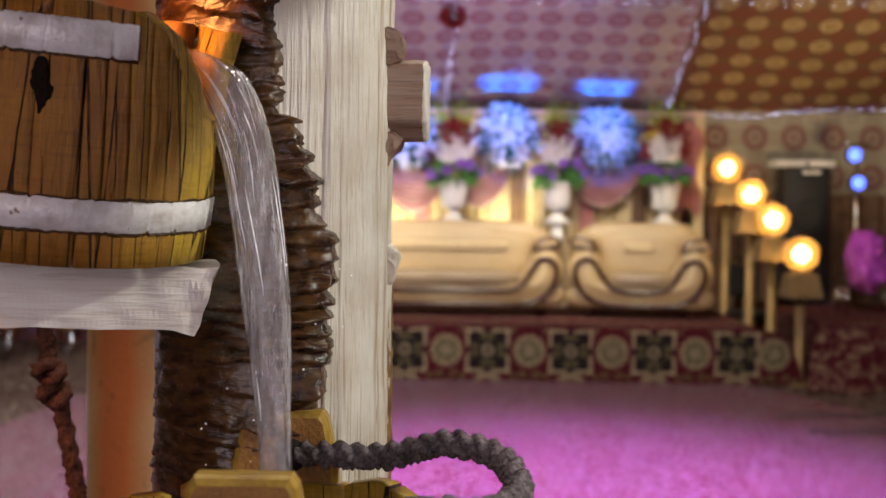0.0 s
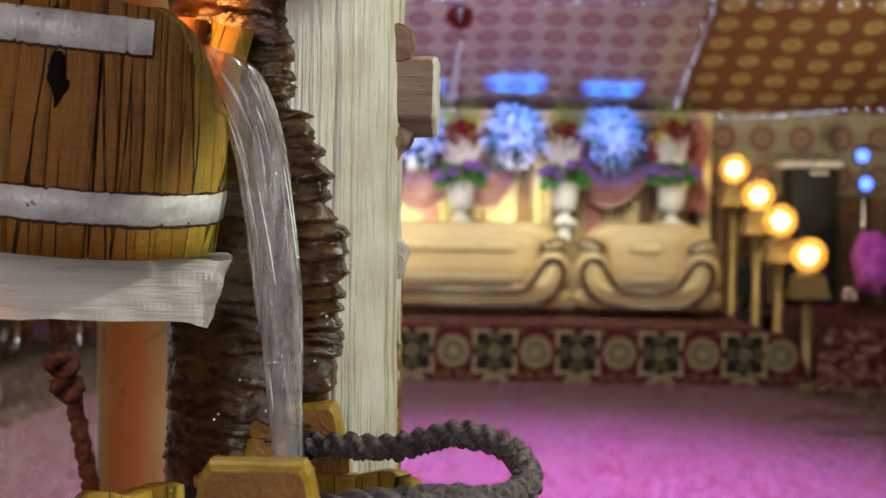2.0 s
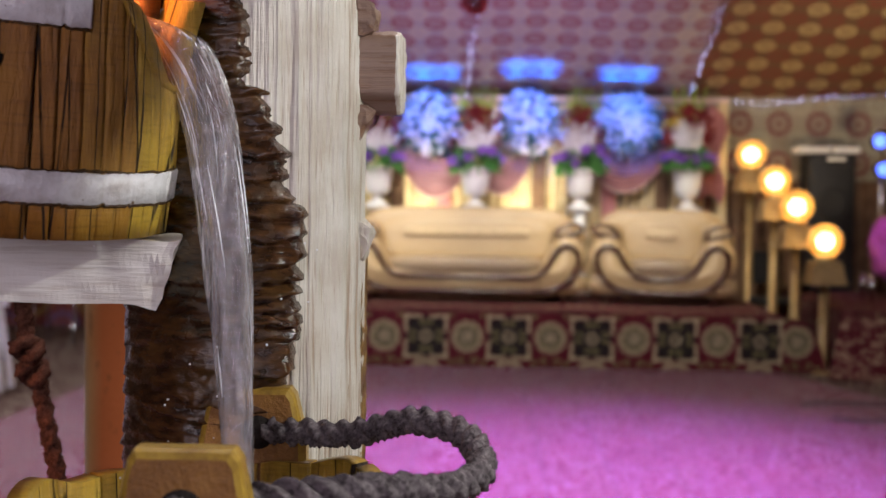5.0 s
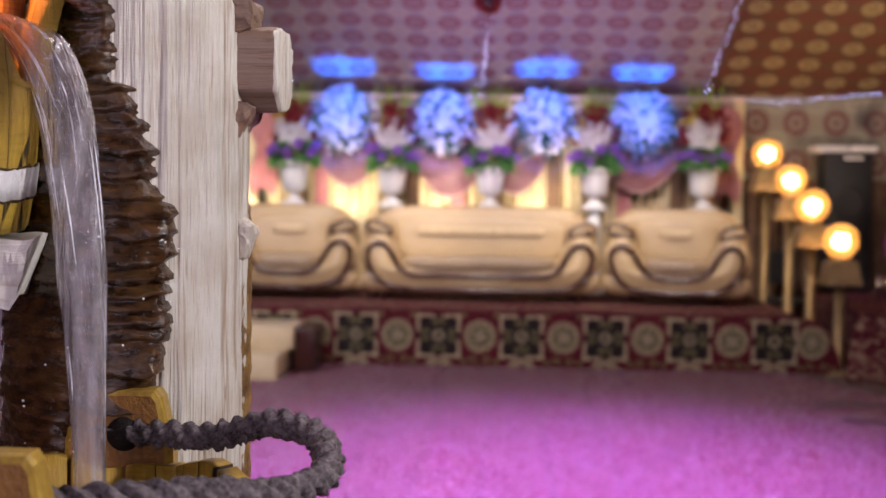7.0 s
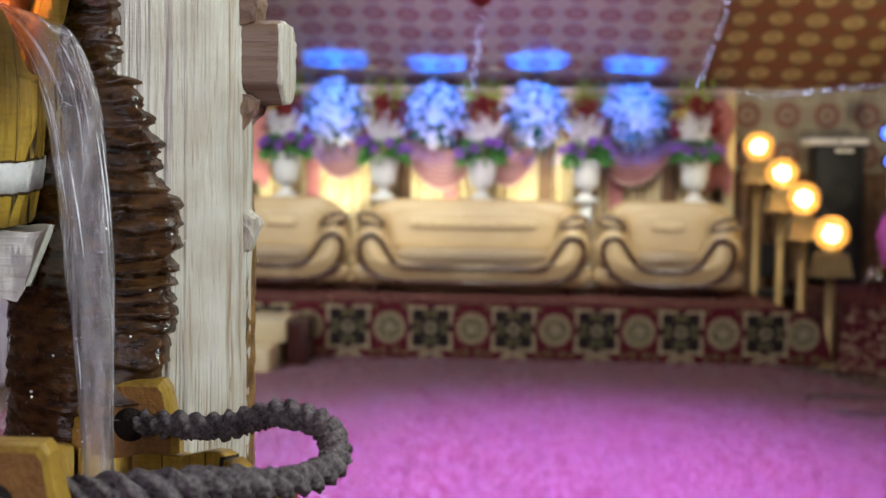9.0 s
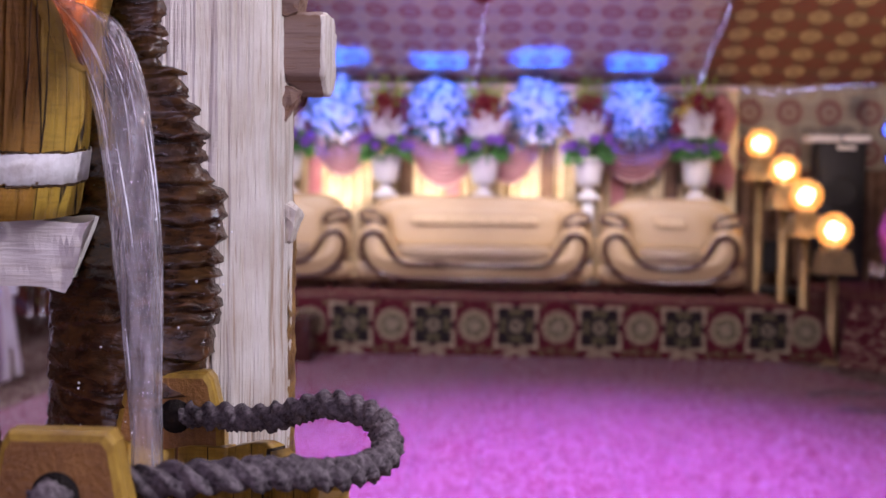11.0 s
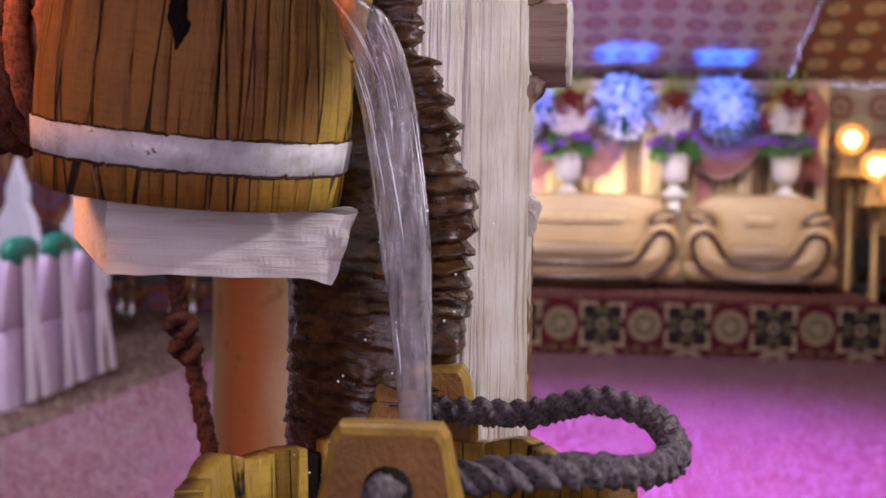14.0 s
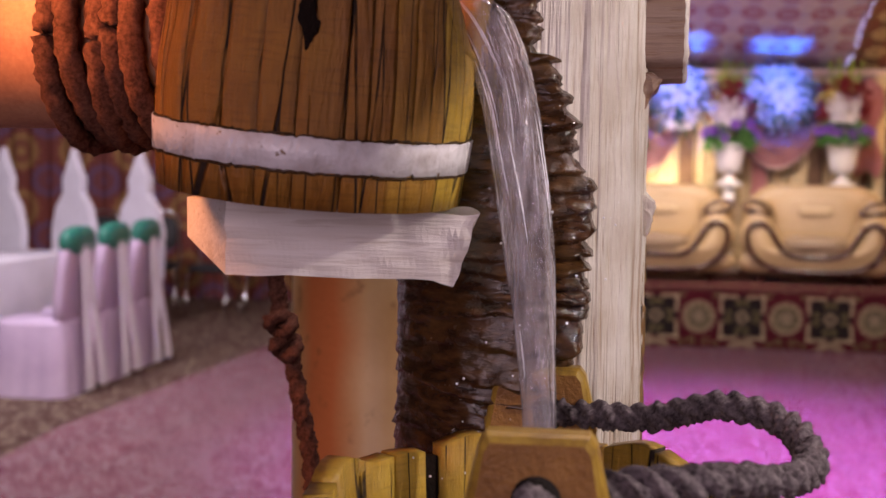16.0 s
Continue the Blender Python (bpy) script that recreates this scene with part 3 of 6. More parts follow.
def rosette(bm, x, y, z, r):
    """Round carpet medallion: two rings of petals about an eye, material 0 tan, 1 dark, 2 olive."""
    def ring(r0, r1, n, w, mat_, dy, turn=0.0):
        for k in range(n):
            a = 2 * math.pi * k / n + turn
            d = 2 * math.pi / n * w / 2
            pts = [(r0, a - d * 0.6), (r0 * 0.35 + r1 * 0.65, a - d), (r1 * 0.96, a - d * 0.55), (r1, a), (r1 * 0.96, a + d * 0.55), (r0 * 0.35 + r1 * 0.65, a + d), (r0, a + d * 0.6)]
            f = bm.faces.new([bm.verts.new((x + q * math.sin(t), y - dy, z + q * math.cos(t))) for q, t in pts][::-1])
            f.material_index = mat_

    def disc(rr, mat_, dy, n=24):
        f = bm.faces.new([bm.verts.new((x + rr * math.sin(2 * math.pi * k / n), y - dy, z + rr * math.cos(2 * math.pi * k / n))) for k in range(n)][::-1])
        f.material_index = mat_
    disc(r * 0.80, 1, 0.002)
    ring(r * 0.34, r, 22, 0.86, 0, 0.0035)
    ring(r * 0.40, r * 0.86, 22, 0.42, 2, 0.0042)
    ring(r * 0.30, r * 0.60, 11, 0.34, 1, 0.0050, 0.14)
    ring(r * 0.07, r * 0.33, 6, 0.95, 0, 0.0065)
    disc(r * 0.07, 1, 0.008, 12)


def spiral(bm, x, y, z, r, flip, w, mat_, turns=1.6, n=22):
    left, right = [], []
    for k in range(n + 1):
        t = k / n
        a = t * turns * 2 * math.pi
        rr = r * (1 - 0.85 * t)
        cx, cz = x + flip * rr * math.cos(a), z + rr * math.sin(a)
        ww = w * (1 - 0.5 * t)
        left.append(bm.verts.new((cx + flip * ww * math.cos(a), y - 0.004, cz + ww * math.sin(a))))
        right.append(bm.verts.new((cx - flip * ww * math.cos(a), y - 0.004, cz - ww * math.sin(a))))
    for k in range(n):
        f = bm.faces.new((left[k], left[k + 1], right[k + 1], right[k]))
        f.material_index = mat_


def leaf_print(bm, x, y, z, angle, length, width, mat_):
    """A flat curled leaf of the carpet pattern."""
    ca, sa = math.cos(angle), math.sin(angle)
    pts = [(0, -0.15), (0.35, -0.5), (0.75, -0.42), (1.0, -0.05), (0.85, 0.30), (0.45, 0.45), (0.1, 0.25)]
    f = bm.faces.new([bm.verts.new((x + ca * u * length - sa * v * width, y, z + sa * u * length + ca * v * width)) for u, v in pts])
    f.material_index = mat_


def square_motif(bm, x, y, z, h):
    """Square carpet motif: border of leaves, dark field, flower and scrolls."""
    for side in range(4):
        base = side * math.pi / 2
        for k in range(4):
            for s in (-1, 1):
                t = s * (0.12 + 0.24 * k)
                px, pz = h * (0.84 + 0.005 * k), h * t
                ang = base + s * (1.15 - 0.13 * k)
                leaf_print(bm, x + math.cos(base) * px - math.sin(base) * pz, y - 0.002 - 0.0004 * k, z + math.sin(base) * px + math.cos(base) * pz, ang, h * (0.38 - 0.05 * k), h * 0.14, 0)
        leaf_print(bm, x + math.cos(base + 0.785) * h * 1.14, y - 0.0042, z + math.sin(base + 0.785) * h * 1.14, base + 0.785, h * 0.30, h * 0.26, 0)
    q = h * 0.82
    c = h * 0.16
    pts = [(-q, -q), (-c, -q), (0, -q - c), (c, -q), (q, -q), (q, -c), (q + c, 0), (q, c), (q, q), (c, q), (0, q + c), (-c, q), (-q, q), (-q, c), (-q - c, 0), (-q, -c)]
    f = bm.faces.new([bm.verts.new((x + a, y - 0.0045, z + b)) for a, b in pts])
    f.material_index = 1
    for k in range(8):
        a = 2 * math.pi * k / 8
        r0, r1 = h * 0.13, h * (0.40 if k % 2 == 0 else 0.36)
        f = bm.faces.new([bm.verts.new((x + r * math.sin(t), y - 0.0062, z + r * math.cos(t))) for r, t in ((r0, a - 0.25), (r1 * 0.7, a - 0.34), (r1, a), (r1 * 0.7, a + 0.34), (r0, a + 0.25))][::-1])
        f.material_index = 0
        f = bm.faces.new([bm.verts.new((x + r * math.sin(t), y - 0.0070, z + r * math.cos(t))) for r, t in ((r0 * 1.5, a - 0.08), (r1 * 0.7, a - 0.16), (r1 * 0.86, a), (r1 * 0.7, a + 0.16), (r0 * 1.5, a + 0.08))][::-1])
        f.material_index = 1
    for side in range(4):
        base = side * math.pi / 2
        for s in (-1, 1):
            px, pz = h * 0.60, s * h * 0.17
            spiral(bm, x + math.cos(base) * px - math.sin(base) * pz, y - 0.003, z + math.sin(base) * px + math.cos(base) * pz, h * 0.15, s if side % 2 else -s, h * 0.036, 2)


def stage():
    bm = bmesh.new()
    block(bm, -2.75, 2.47, STAGE_Y, 12.5, 0, STAGE_Z, 0.02)
    # the cloth spreads out over the floor at the end
    for v in bm.verts:
        if v.co.x > 2.3 and v.co.z < 0.1:
            v.co.x += 0.36
    st = tagged(part("stage", bm, STAGECARPET), "low stage covered in maroon patterned carpet", "stage", "", "structure")
    bm = bmesh.new()
    skirt = [bm.verts.new(p) for p in [(sx, STAGE_Y - 0.006, sz) for sx, sz in ((-2.75, 0.012), (2.84, 0.012), (2.82, 0.11), (2.73, 0.33), (2.63, 0.43), (2.50, STAGE_Z - 0.01), (-2.75, STAGE_Z - 0.01))]]
    bm.faces.new(skirt)
    back = [bm.verts.new(v.co + Vector((0, 0.004, 0))) for v in skirt]
    bm.faces.new(back[::-1])
    part("skirt", bm, MAROON, st, "deep maroon pile carpet skirt")
    mats = [TAN_PILE, DARK_PILE, OLIVE_PILE]
    front = STAGE_Y - 0.008
    first = first_sq = None
    for k in range(8):
        x = min(-2.173 + 0.686 * k, 2.59)
        if first is None:
            bm = bmesh.new()
            rosette(bm, 0, 0, 0, 0.142)
            first = part("medallion", bm, mats, st, "tan and olive round flower medallion", False)
            first.location = (x, front, 0.262)
        else:
            ob = new("medallion", first.data)
            ob.parent, ob.location = st, (x, front, 0.262)
    for k in range(8):
        x = -2.516 + 0.686 * k
        if first_sq is None:
            bm = bmesh.new()
            square_motif(bm, 0, 0, 0, 0.180)
            first_sq = part("square_motif", bm, mats, st, "black and tan square flower motif", False)
            first_sq.location = (x, front, 0.262)
        else:
            ob = new("square_motif", first_sq.data)
            ob.parent, ob.location = st, (x, front, 0.262)
    # half flowers and scrolls along the foot, small scrolls along the top
    bm = bmesh.new()
    for k in range(8):
        x = -2.516 + 0.686 * k
        for j in range(11):
            a = -math.pi / 2 + math.pi * (j + 0.5) / 11
            r0, r1, d = 0.03, 0.125, 0.12
            f = bm.faces.new([bm.verts.new((x + r * math.sin(t), front - 0.003, 0.014 + 0.6 * r * math.cos(t))) for r, t in ((r0, a - d * 0.6), (r1 * 0.8, a - d), (r1, a), (r1 * 0.8, a + d), (r0, a + d * 0.6))][::-1])
            f.material_index = 0
    for k in range(8):
        x = -2.173 + 0.686 * k
        for sx in (-1, 1):
            spiral(bm, x + sx * 0.055, front, 0.06, 0.036, sx, 0.006, 2)
            spiral(bm, x + sx * 0.135, front, 0.045, 0.028, -sx, 0.005, 2)
            spiral(bm, x + sx * 0.13, front, 0.43, 0.026, sx, 0.005, 2)
    part("scroll_border", bm, mats, st, "tan scrolls and half flowers", False)


def ground_pieces():
    # raised block beside the stage, with its own carpet that hangs to the floor
    th = empty("side_platform", 4.1, 11.1, 0, "side platform draped in maroon figured carpet", "platform")
    bm = bmesh.new()
    block(bm, -1.12, 1.1, -1.15, 1.2, 0, 0.535, 0.03)
    part("deck", bm, STAGECARPET, th)
    # carpet that hangs over the front edge and spreads on the floor
    bm = bmesh.new()
    grid = []
    for j in range(15):
        f = j / 14
        row = []
        for i in range(41):
            u = i / 40
            y = -1.0 - 0.17 * min(1, f * 3) - 0.42 * max(0, f - 0.33) ** 1.3
            z = 0.543 if f < 0.2 else max(0.012, 0.543 * (1 - (f - 0.2) / 0.8) ** 0.85)
            row.append(bm.verts.new((-1.13 - 0.22 * f * (1 - u) + 2.2 * u, y + 0.03 * math.sin(u * 23 + 2 * f) * f, z + 0.012 * f * math.sin(u * 31))))
        grid.append(row)
    for p, q in zip(grid, grid[1:]):
        for i in range(40):
            bm.faces.new((p[i], q[i], q[i + 1], p[i + 1]))
    part("hanging_carpet", bm, SIDECARPET, th, "maroon and tan figured carpet")
    # pale steps in front of the stage
    th = empty("stage_steps", -1.86, 9.55, 0, "cream painted wooden steps up to the stage", "steps")
    for i, (y0, y1, z0, z1, dx) in enumerate(((-0.42, 0.5, 0.0, 0.19, 0.0), (-0.05, 0.5, 0.19, 0.375, 0.06))):
        bm = bmesh.new()
        block(bm, -0.6, 0.235 + dx, y0, y1, z0 + 0.001, z1, 0.008)
        part("step", bm, CREAMPAINT, th)
    bm = bmesh.new()
    block(bm, 0.297, 0.46, 0.0, 0.5, 0.001, 0.36, 0.01)
    part("cheek", bm, DARKWOOD, th, "dark side board")


# ---- the fountain ----
def fountain():
    top = empty("well_fountain", -0.138, 0.81, 0, "rustic well fountain of wet bark, white posts and wooden pails", "fountain")
    inv = Matrix.Translation((0.138, -0.81, 0))

    def place(ob):
        ob.matrix_parent_inverse = inv
        return ob

    # trunk of peeled wood, white painted, with long grooves
    bm = bmesh.new()
    rings = []
    around = 320
    zs = [0.0, 0.4, 0.8, 1.1, 1.2] + [1.22 + 0.006 * i for i in range(66)] + [1.75, 1.9]
    for z in zs:
        ring = []
        for j in range(around):
            a = 2 * math.pi * j / around
            r = 0.0705 + 0.0016 * noise.noise(Vector((math.cos(a) * 16, math.sin(a) * 16, z * 2))) + 0.0014 * noise.noise(Vector((a * 2, z * 24, 3)))
            r -= 0.0022 * max(0.0, noise.noise(Vector((math.cos(a) * 22, math.sin(a) * 22, z * 1.6 + 5))) - 0.12) + 0.0007 * noise.noise(Vector((math.cos(a) * 60, math.sin(a) * 60, z * 9)))
            ring.append(bm.verts.new((-0.138 + r * math.cos(a), 0.81 + r * math.sin(a), z)))
        rings.append(ring)
    for a, b in zip(rings, rings[1:]):
        for j in range(around):
            bm.faces.new((a[j], a[(j + 1) % around], b[(j + 1) % around], b[j]))
    bm.faces.new(rings[-1])
    place(part("post", bm, POSTPAINT, top, "peeled post washed in cracked white paint"))

    # shell of bark: horizontal ragged ridges, ending in a torn edge
    bm = bmesh.new()
    rows = []
    n_z, n_a = 420, 130
    edge = [(1.15, 30), (1.30, 29), (1.333, 30), (1.36, 36), (1.385, 35), (1.40, 37), (1.419, 39), (1.435, 31), (1.46, 28), (1.475, 24), (1.4935, 21), (1.495, 10), (1.52, 12), (1.545, 9), (1.60, 12), (1.75, 8)]
    for k in range(n_z + 1):
        z = 1.15 + 0.60 * k / n_z
        for (za, ea), (zb, eb) in zip(edge, edge[1:]):
            if za <= z <= zb:
                e = ea + (eb - ea) * (z - za) / (zb - za)
        e += 4.0 * noise.noise(Vector((0, 0, z * 48))) + 3.4 * noise.noise(Vector((5, 0, z * 130))) + 1.5 * noise.noise(Vector((9, 0, z * 400)))
        row = []
        for j in range(n_a + 1):
            f = j / n_a
            phi = radians(-150 + (e + 150) * f)
            s = z * 90 + 1.3 * noise.noise(Vector((phi * 0.7, z * 24, 7))) + 0.22 * noise.noise(Vector((phi * 4, z * 45, 1)))
            saw = s % 1.0
            strong = 0.35 + 1.1 * abs(noise.noise(Vector((phi * 0.9, math.floor(s) * 3.7, 11))))
            ridge = (1 - saw) ** 0.8 * min(1, saw * 12) * strong
            amp = 0.0028 + 0.0088 * max(0.0, min(1.0, (math.degrees(phi) + 30) / 50))
            r = 0.0742 + amp * ridge + 0.0006 * noise.noise(Vector((phi * 7, z * 110, 2))) + 0.0003 * noise.noise(Vector((phi * 22, z * 240, 5))) + 0.002 * noise.noise(Vector((phi * 2, z * 12, 9)))
            if f > 0.965:
                r -= (f - 0.965) / 0.035 * (amp * ridge * 0.3 + 0.008)
            lift = 0.002 * noise.noise(Vector((phi * 7, z * 50, 21)))
            row.append(bm.verts.new((-0.138 + r * math.sin(phi), 0.81 - r * math.cos(phi), z + lift)))
        rows.append(row)
    for a, b in zip(rows, rows[1:]):
        for j in range(n_a):
            bm.faces.new((a[j], a[j + 1], b[j + 1], b[j]))
    place(part("bark", bm, BARK, top, "dark wet bark in ragged layers"))

    # thin strip of bark left along the far flank
    bm = bmesh.new()
    rows = []
    for k in range(161):
        z = 1.12 + 0.31 * k / 160
        e = 84 + 5 * noise.noise(Vector((2, 0, z * 40))) + 4 * noise.noise(Vector((4, 0, z * 150))) + 26 * max(0.0, (z - 1.36) / 0.07) ** 2
        row = []
        for q in range(9):
            phi = radians(e + (150 - e) * q / 8)
            r = 0.0702 + 0.0022 * min(1, q) + 0.0012 * noise.noise(Vector((phi * 9, z * 160, 6)))
            row.append(bm.verts.new((-0.138 + r * math.sin(phi), 0.81 - r * math.cos(phi), z)))
        rows.append(row)
    for a, b in zip(rows, rows[1:]):
        for q in range(8):
            bm.faces.new((a[q], a[q + 1], b[q + 1], b[q]))
    place(part("bark_strip", bm, FLANKBARK, top, "thin yellow brown strip of bark"))

    # sawn stub of a branch on the flank, hewn flat on its faces
    bm = bmesh.new()
    poly = [(-0.0215, 0.0215), (-0.011, 0.0248), (0.012, 0.0245), (0.0225, 0.016), (0.0225, -0.014), (0.011, -0.024), (-0.007, -0.0252), (-0.0215, -0.013)]
    section = [Vector((0, *p)) for k, (u, v) in enumerate(zip(poly, poly[1:] + poly[:1])) for p in [(u[0] + (v[0] - u[0]) * q / 8, u[1] + (v[1] - u[1]) * q / 8) for q in range(8)]]
    rings = []
    for x, k in [(-0.045 + 0.0033 * i, 1.0) for i in range(14)] + [(0.0, 0.975), (0.0006, 0.93), (0.0003, 0.6), (0.0005, 0.2)]:
        ring = []
        for p in section:
            q = Vector((x, p.y * k, p.z * k))
            chop = 1 - 0.05 * max(0.0, noise.noise(Vector((x * 60, p.y * 130, p.z * 130))))
            q = Vector((x, q.y * chop, q.z * chop))
            ring.append(bm.verts.new(q + Vector([0.0009 * noise.noise(q * 190 + Vector((c * 9, 0, 0))) + 0.0005 * noise.noise(q * 620 + Vector((c * 9, 0, 0))) for c in range(3)])))
        rings.append(ring)
    count = len(section)
    for i, (a, b) in enumerate(zip(rings, rings[1:])):
        for q in range(count):
            bm.faces.new((a[q], a[(q + 1) % count], b[(q + 1) % count], b[q])).material_index = 1 if i > 12 else 0
    bm.faces.new(rings[-1]).material_index = 1
    bmesh.ops.transform(bm, matrix=pose(-0.0455, 0.813, 1.5095, 0, 0, -1.5), verts=bm.verts)
    place(part("branch_stub", bm, [STUBWOOD, PEELED], top, "hewn stub of a branch with a pale sawn end"))
    # torn wood that runs down from the stub, and rough knots on the flank
    def chunk(name, x0, x1, y0, y1, z0, z1, taper, mat_, label):
        bm = bmesh.new()
        block(bm, x0, x1, y0, y1, z0, z1)
        bmesh.ops.subdivide_edges(bm, edges=bm.edges[:], cuts=6, use_grid_fill=True)
        for v in bm.verts:
            f = (z1 - v.co.z) / (z1 - z0)
            v.co.x = x0 + (v.co.x - x0) * (1 - taper * f)
            rim = min(1.0, 4 * min(f, 1 - f) + 0.35)
            v.co.x = x0 + (v.co.x - x0) * rim ** 0.4
            v.co += Vector([0.0022 * noise.noise(v.co * 130 + Vector((c * 7, 0, 0))) + 0.0012 * noise.noise(v.co * 420 + Vector((c * 7, 0, 0))) for c in range(3)])
        place(part(name, bm, mat_, top, label, False))

    chunk("torn_wood", -0.080, -0.0575, 0.792, 0.822, 1.464, 1.490, 0.62, STUBWOOD, "torn wood under the stub")
    chunk("knot", -0.080, -0.0605, 0.790, 0.818, 1.530, 1.551, 0.0, STUBWOOD, "rough brown knot over the stub")
    chunk("knot", -0.079, -0.0608, 0.795, 0.815, 1.394, 1.420, 0.3, PEELED, "small rough knot washed white")

    # beam under the upper pail
    bm = bmesh.new()
    nx = 40
    rings = []
    for i in range(nx + 1):
        f = i / nx
        ring = []
        for j in range(24):
            s = j / 24 * 4
            side, t = int(s), (s % 1)
            u, v = [(t, 0), (1, t), (1 - t, 1), (0, 1 - t)][side]
            y = 0.690 + 0.105 * u
            z = 1.378 + (0.0335 + 0.0045 * (1 - f)) * v
            xl = -0.2825 - 0.77 * min(u * 0.105, 0.052)
            xr = -0.1635 + 0.013 * v - 0.025 * u
            x = xl + (xr - xl) * f
            # the sawn end is cut back underneath
            z += 0.016 * min(1.0, 2 * u) * (1 - v) * max(0.0, 1 - f * 7)
            w = 0.0015 + 0.0028 * max(0.0, f - 0.9) / 0.1
            ring.append(bm.verts.new((x + w * noise.noise(Vector((y * 90, z * 90, 0))), y + w * noise.noise(Vector((x * 60, z * 120, 4))), z + 1.2 * w * noise.noise(Vector((x * 45, y * 30, 8))))))
        rings.append(ring)
    for a, b in zip(rings, rings[1:]):
        for j in range(24):
            bm.faces.new((a[j], a[(j + 1) % 24], b[(j + 1) % 24], b[j]))
    for end in (rings[0], rings[-1]):
        bm.faces.new(end[:2] + end[17:])
        for k in range(1, 5):
            bm.faces.new((end[k], end[k + 1], end[17 - k], end[18 - k]))
        bm.faces.new(end[5:14])
    place(part("beam", bm, PLANK, top, "squared beam washed in white paint", False))

    # second beam that carries the lower pail
    bm = bmesh.new()
    block(bm, -0.19, -0.05, 0.56, 0.80, 1.10, 1.135, 0.004)
    place(part("lower_beam", bm, PLANK, top))

    # winding drum with coils of rope
    drum = bmesh.new()
    lathe(drum, [(0.048, -0.30), (0.05, -0.28), (0.0495, 0.0), (0.05, 0.02)], seg=40, tilt=Matrix.Rotation(radians(90), 3, "Y"))
    bmesh.ops.transform(drum, matrix=Matrix.Translation((-0.20, 0.80, 1.505)), verts=drum.verts)
    d_ob = place(part("winding_drum", drum, plain("reddish_log", (0.30, 0.12, 0.06), (0.48, 0.24, 0.13), 30, 0.6), top, "round wooden drum of the well"))
    bm = bmesh.new()
    path = []
    turns = 9
    for i in range(turns * 90 + 1):
        a = 2 * math.pi * i / 90
        rr = 0.0565 + 0.0022 * math.sin(i * 0.11) + 0.002 * noise.noise(Vector((a * 0.7, 3, 0)))
        path.append(Vector((-0.412 + 0.0130 * i / 90 + 0.003 * math.sin(a * 1.3), 0.80 + rr * math.cos(a), 1.505 + rr * math.sin(a))))
    tube(bm, path, 0.0068, 14, 3, 0.30, 170, 0.34)
    part("rope_coil", bm, BROWN_ROPE, d_ob, "coarse brown rope wound in coils")

    # unseen board added between key and fountain, which shades part of the pail
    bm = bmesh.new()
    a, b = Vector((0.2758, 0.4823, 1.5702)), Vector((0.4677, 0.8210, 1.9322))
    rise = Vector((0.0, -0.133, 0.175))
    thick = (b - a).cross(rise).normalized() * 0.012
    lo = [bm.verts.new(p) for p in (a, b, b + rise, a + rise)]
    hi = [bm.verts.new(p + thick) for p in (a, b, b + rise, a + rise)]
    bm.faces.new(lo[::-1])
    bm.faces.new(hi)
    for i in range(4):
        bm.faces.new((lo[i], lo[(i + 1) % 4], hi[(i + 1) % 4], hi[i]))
    place(part("shade_board", bm, STUBWOOD, top, "unseen board added to shade part of the pail", False))

    # unseen arm added to join the shading board to the head of the post
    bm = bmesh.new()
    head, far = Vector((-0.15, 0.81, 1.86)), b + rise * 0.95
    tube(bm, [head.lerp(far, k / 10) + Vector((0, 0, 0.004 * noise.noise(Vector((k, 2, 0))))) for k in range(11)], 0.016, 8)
    place(part("board_arm", bm, STUBWOOD, top, "unseen arm added to hold the shade board"))

    pail(top, inv)
    lower_pail(top, inv)

    # knotted rope hanging behind
    bm = bmesh.new()
    path = smooth_path([(-0.326, 0.90, 1.40), (-0.3225, 0.92, 1.357), (-0.318, 0.92, 1.325), (-0.311, 0.92, 1.300), (-0.303, 0.92, 1.262), (-0.295, 0.92, 1.215), (-0.288, 0.92, 1.10)], 120)
    tube(bm, path, 0.0058, 14, 3, 0.45, 150, 0.35)
    for s in (0, 1):
        loop = [Vector((-0.3165 + 0.004 * s + 0.0075 * math.cos(a), 0.914 + 0.006 * math.sin(2 * a), 1.322 - 0.016 * s + 0.006 * math.sin(a))) for a in [2 * math.pi * i / 40 for i in range(40)]]
        tube(bm, loop, 0.0046, 10, 3, 0.4, 150, 0.35, True)
    place(part("hanging_rope", bm, BROWN_ROPE, top, "knotted brown rope hanging behind the beam"))
    bm = bmesh.new()
    block(bm, -0.324, -0.19, 0.86, 0.915, 1.386, 1.405, 0.003)
    place(part("back_bracket", bm, PLANK, top))


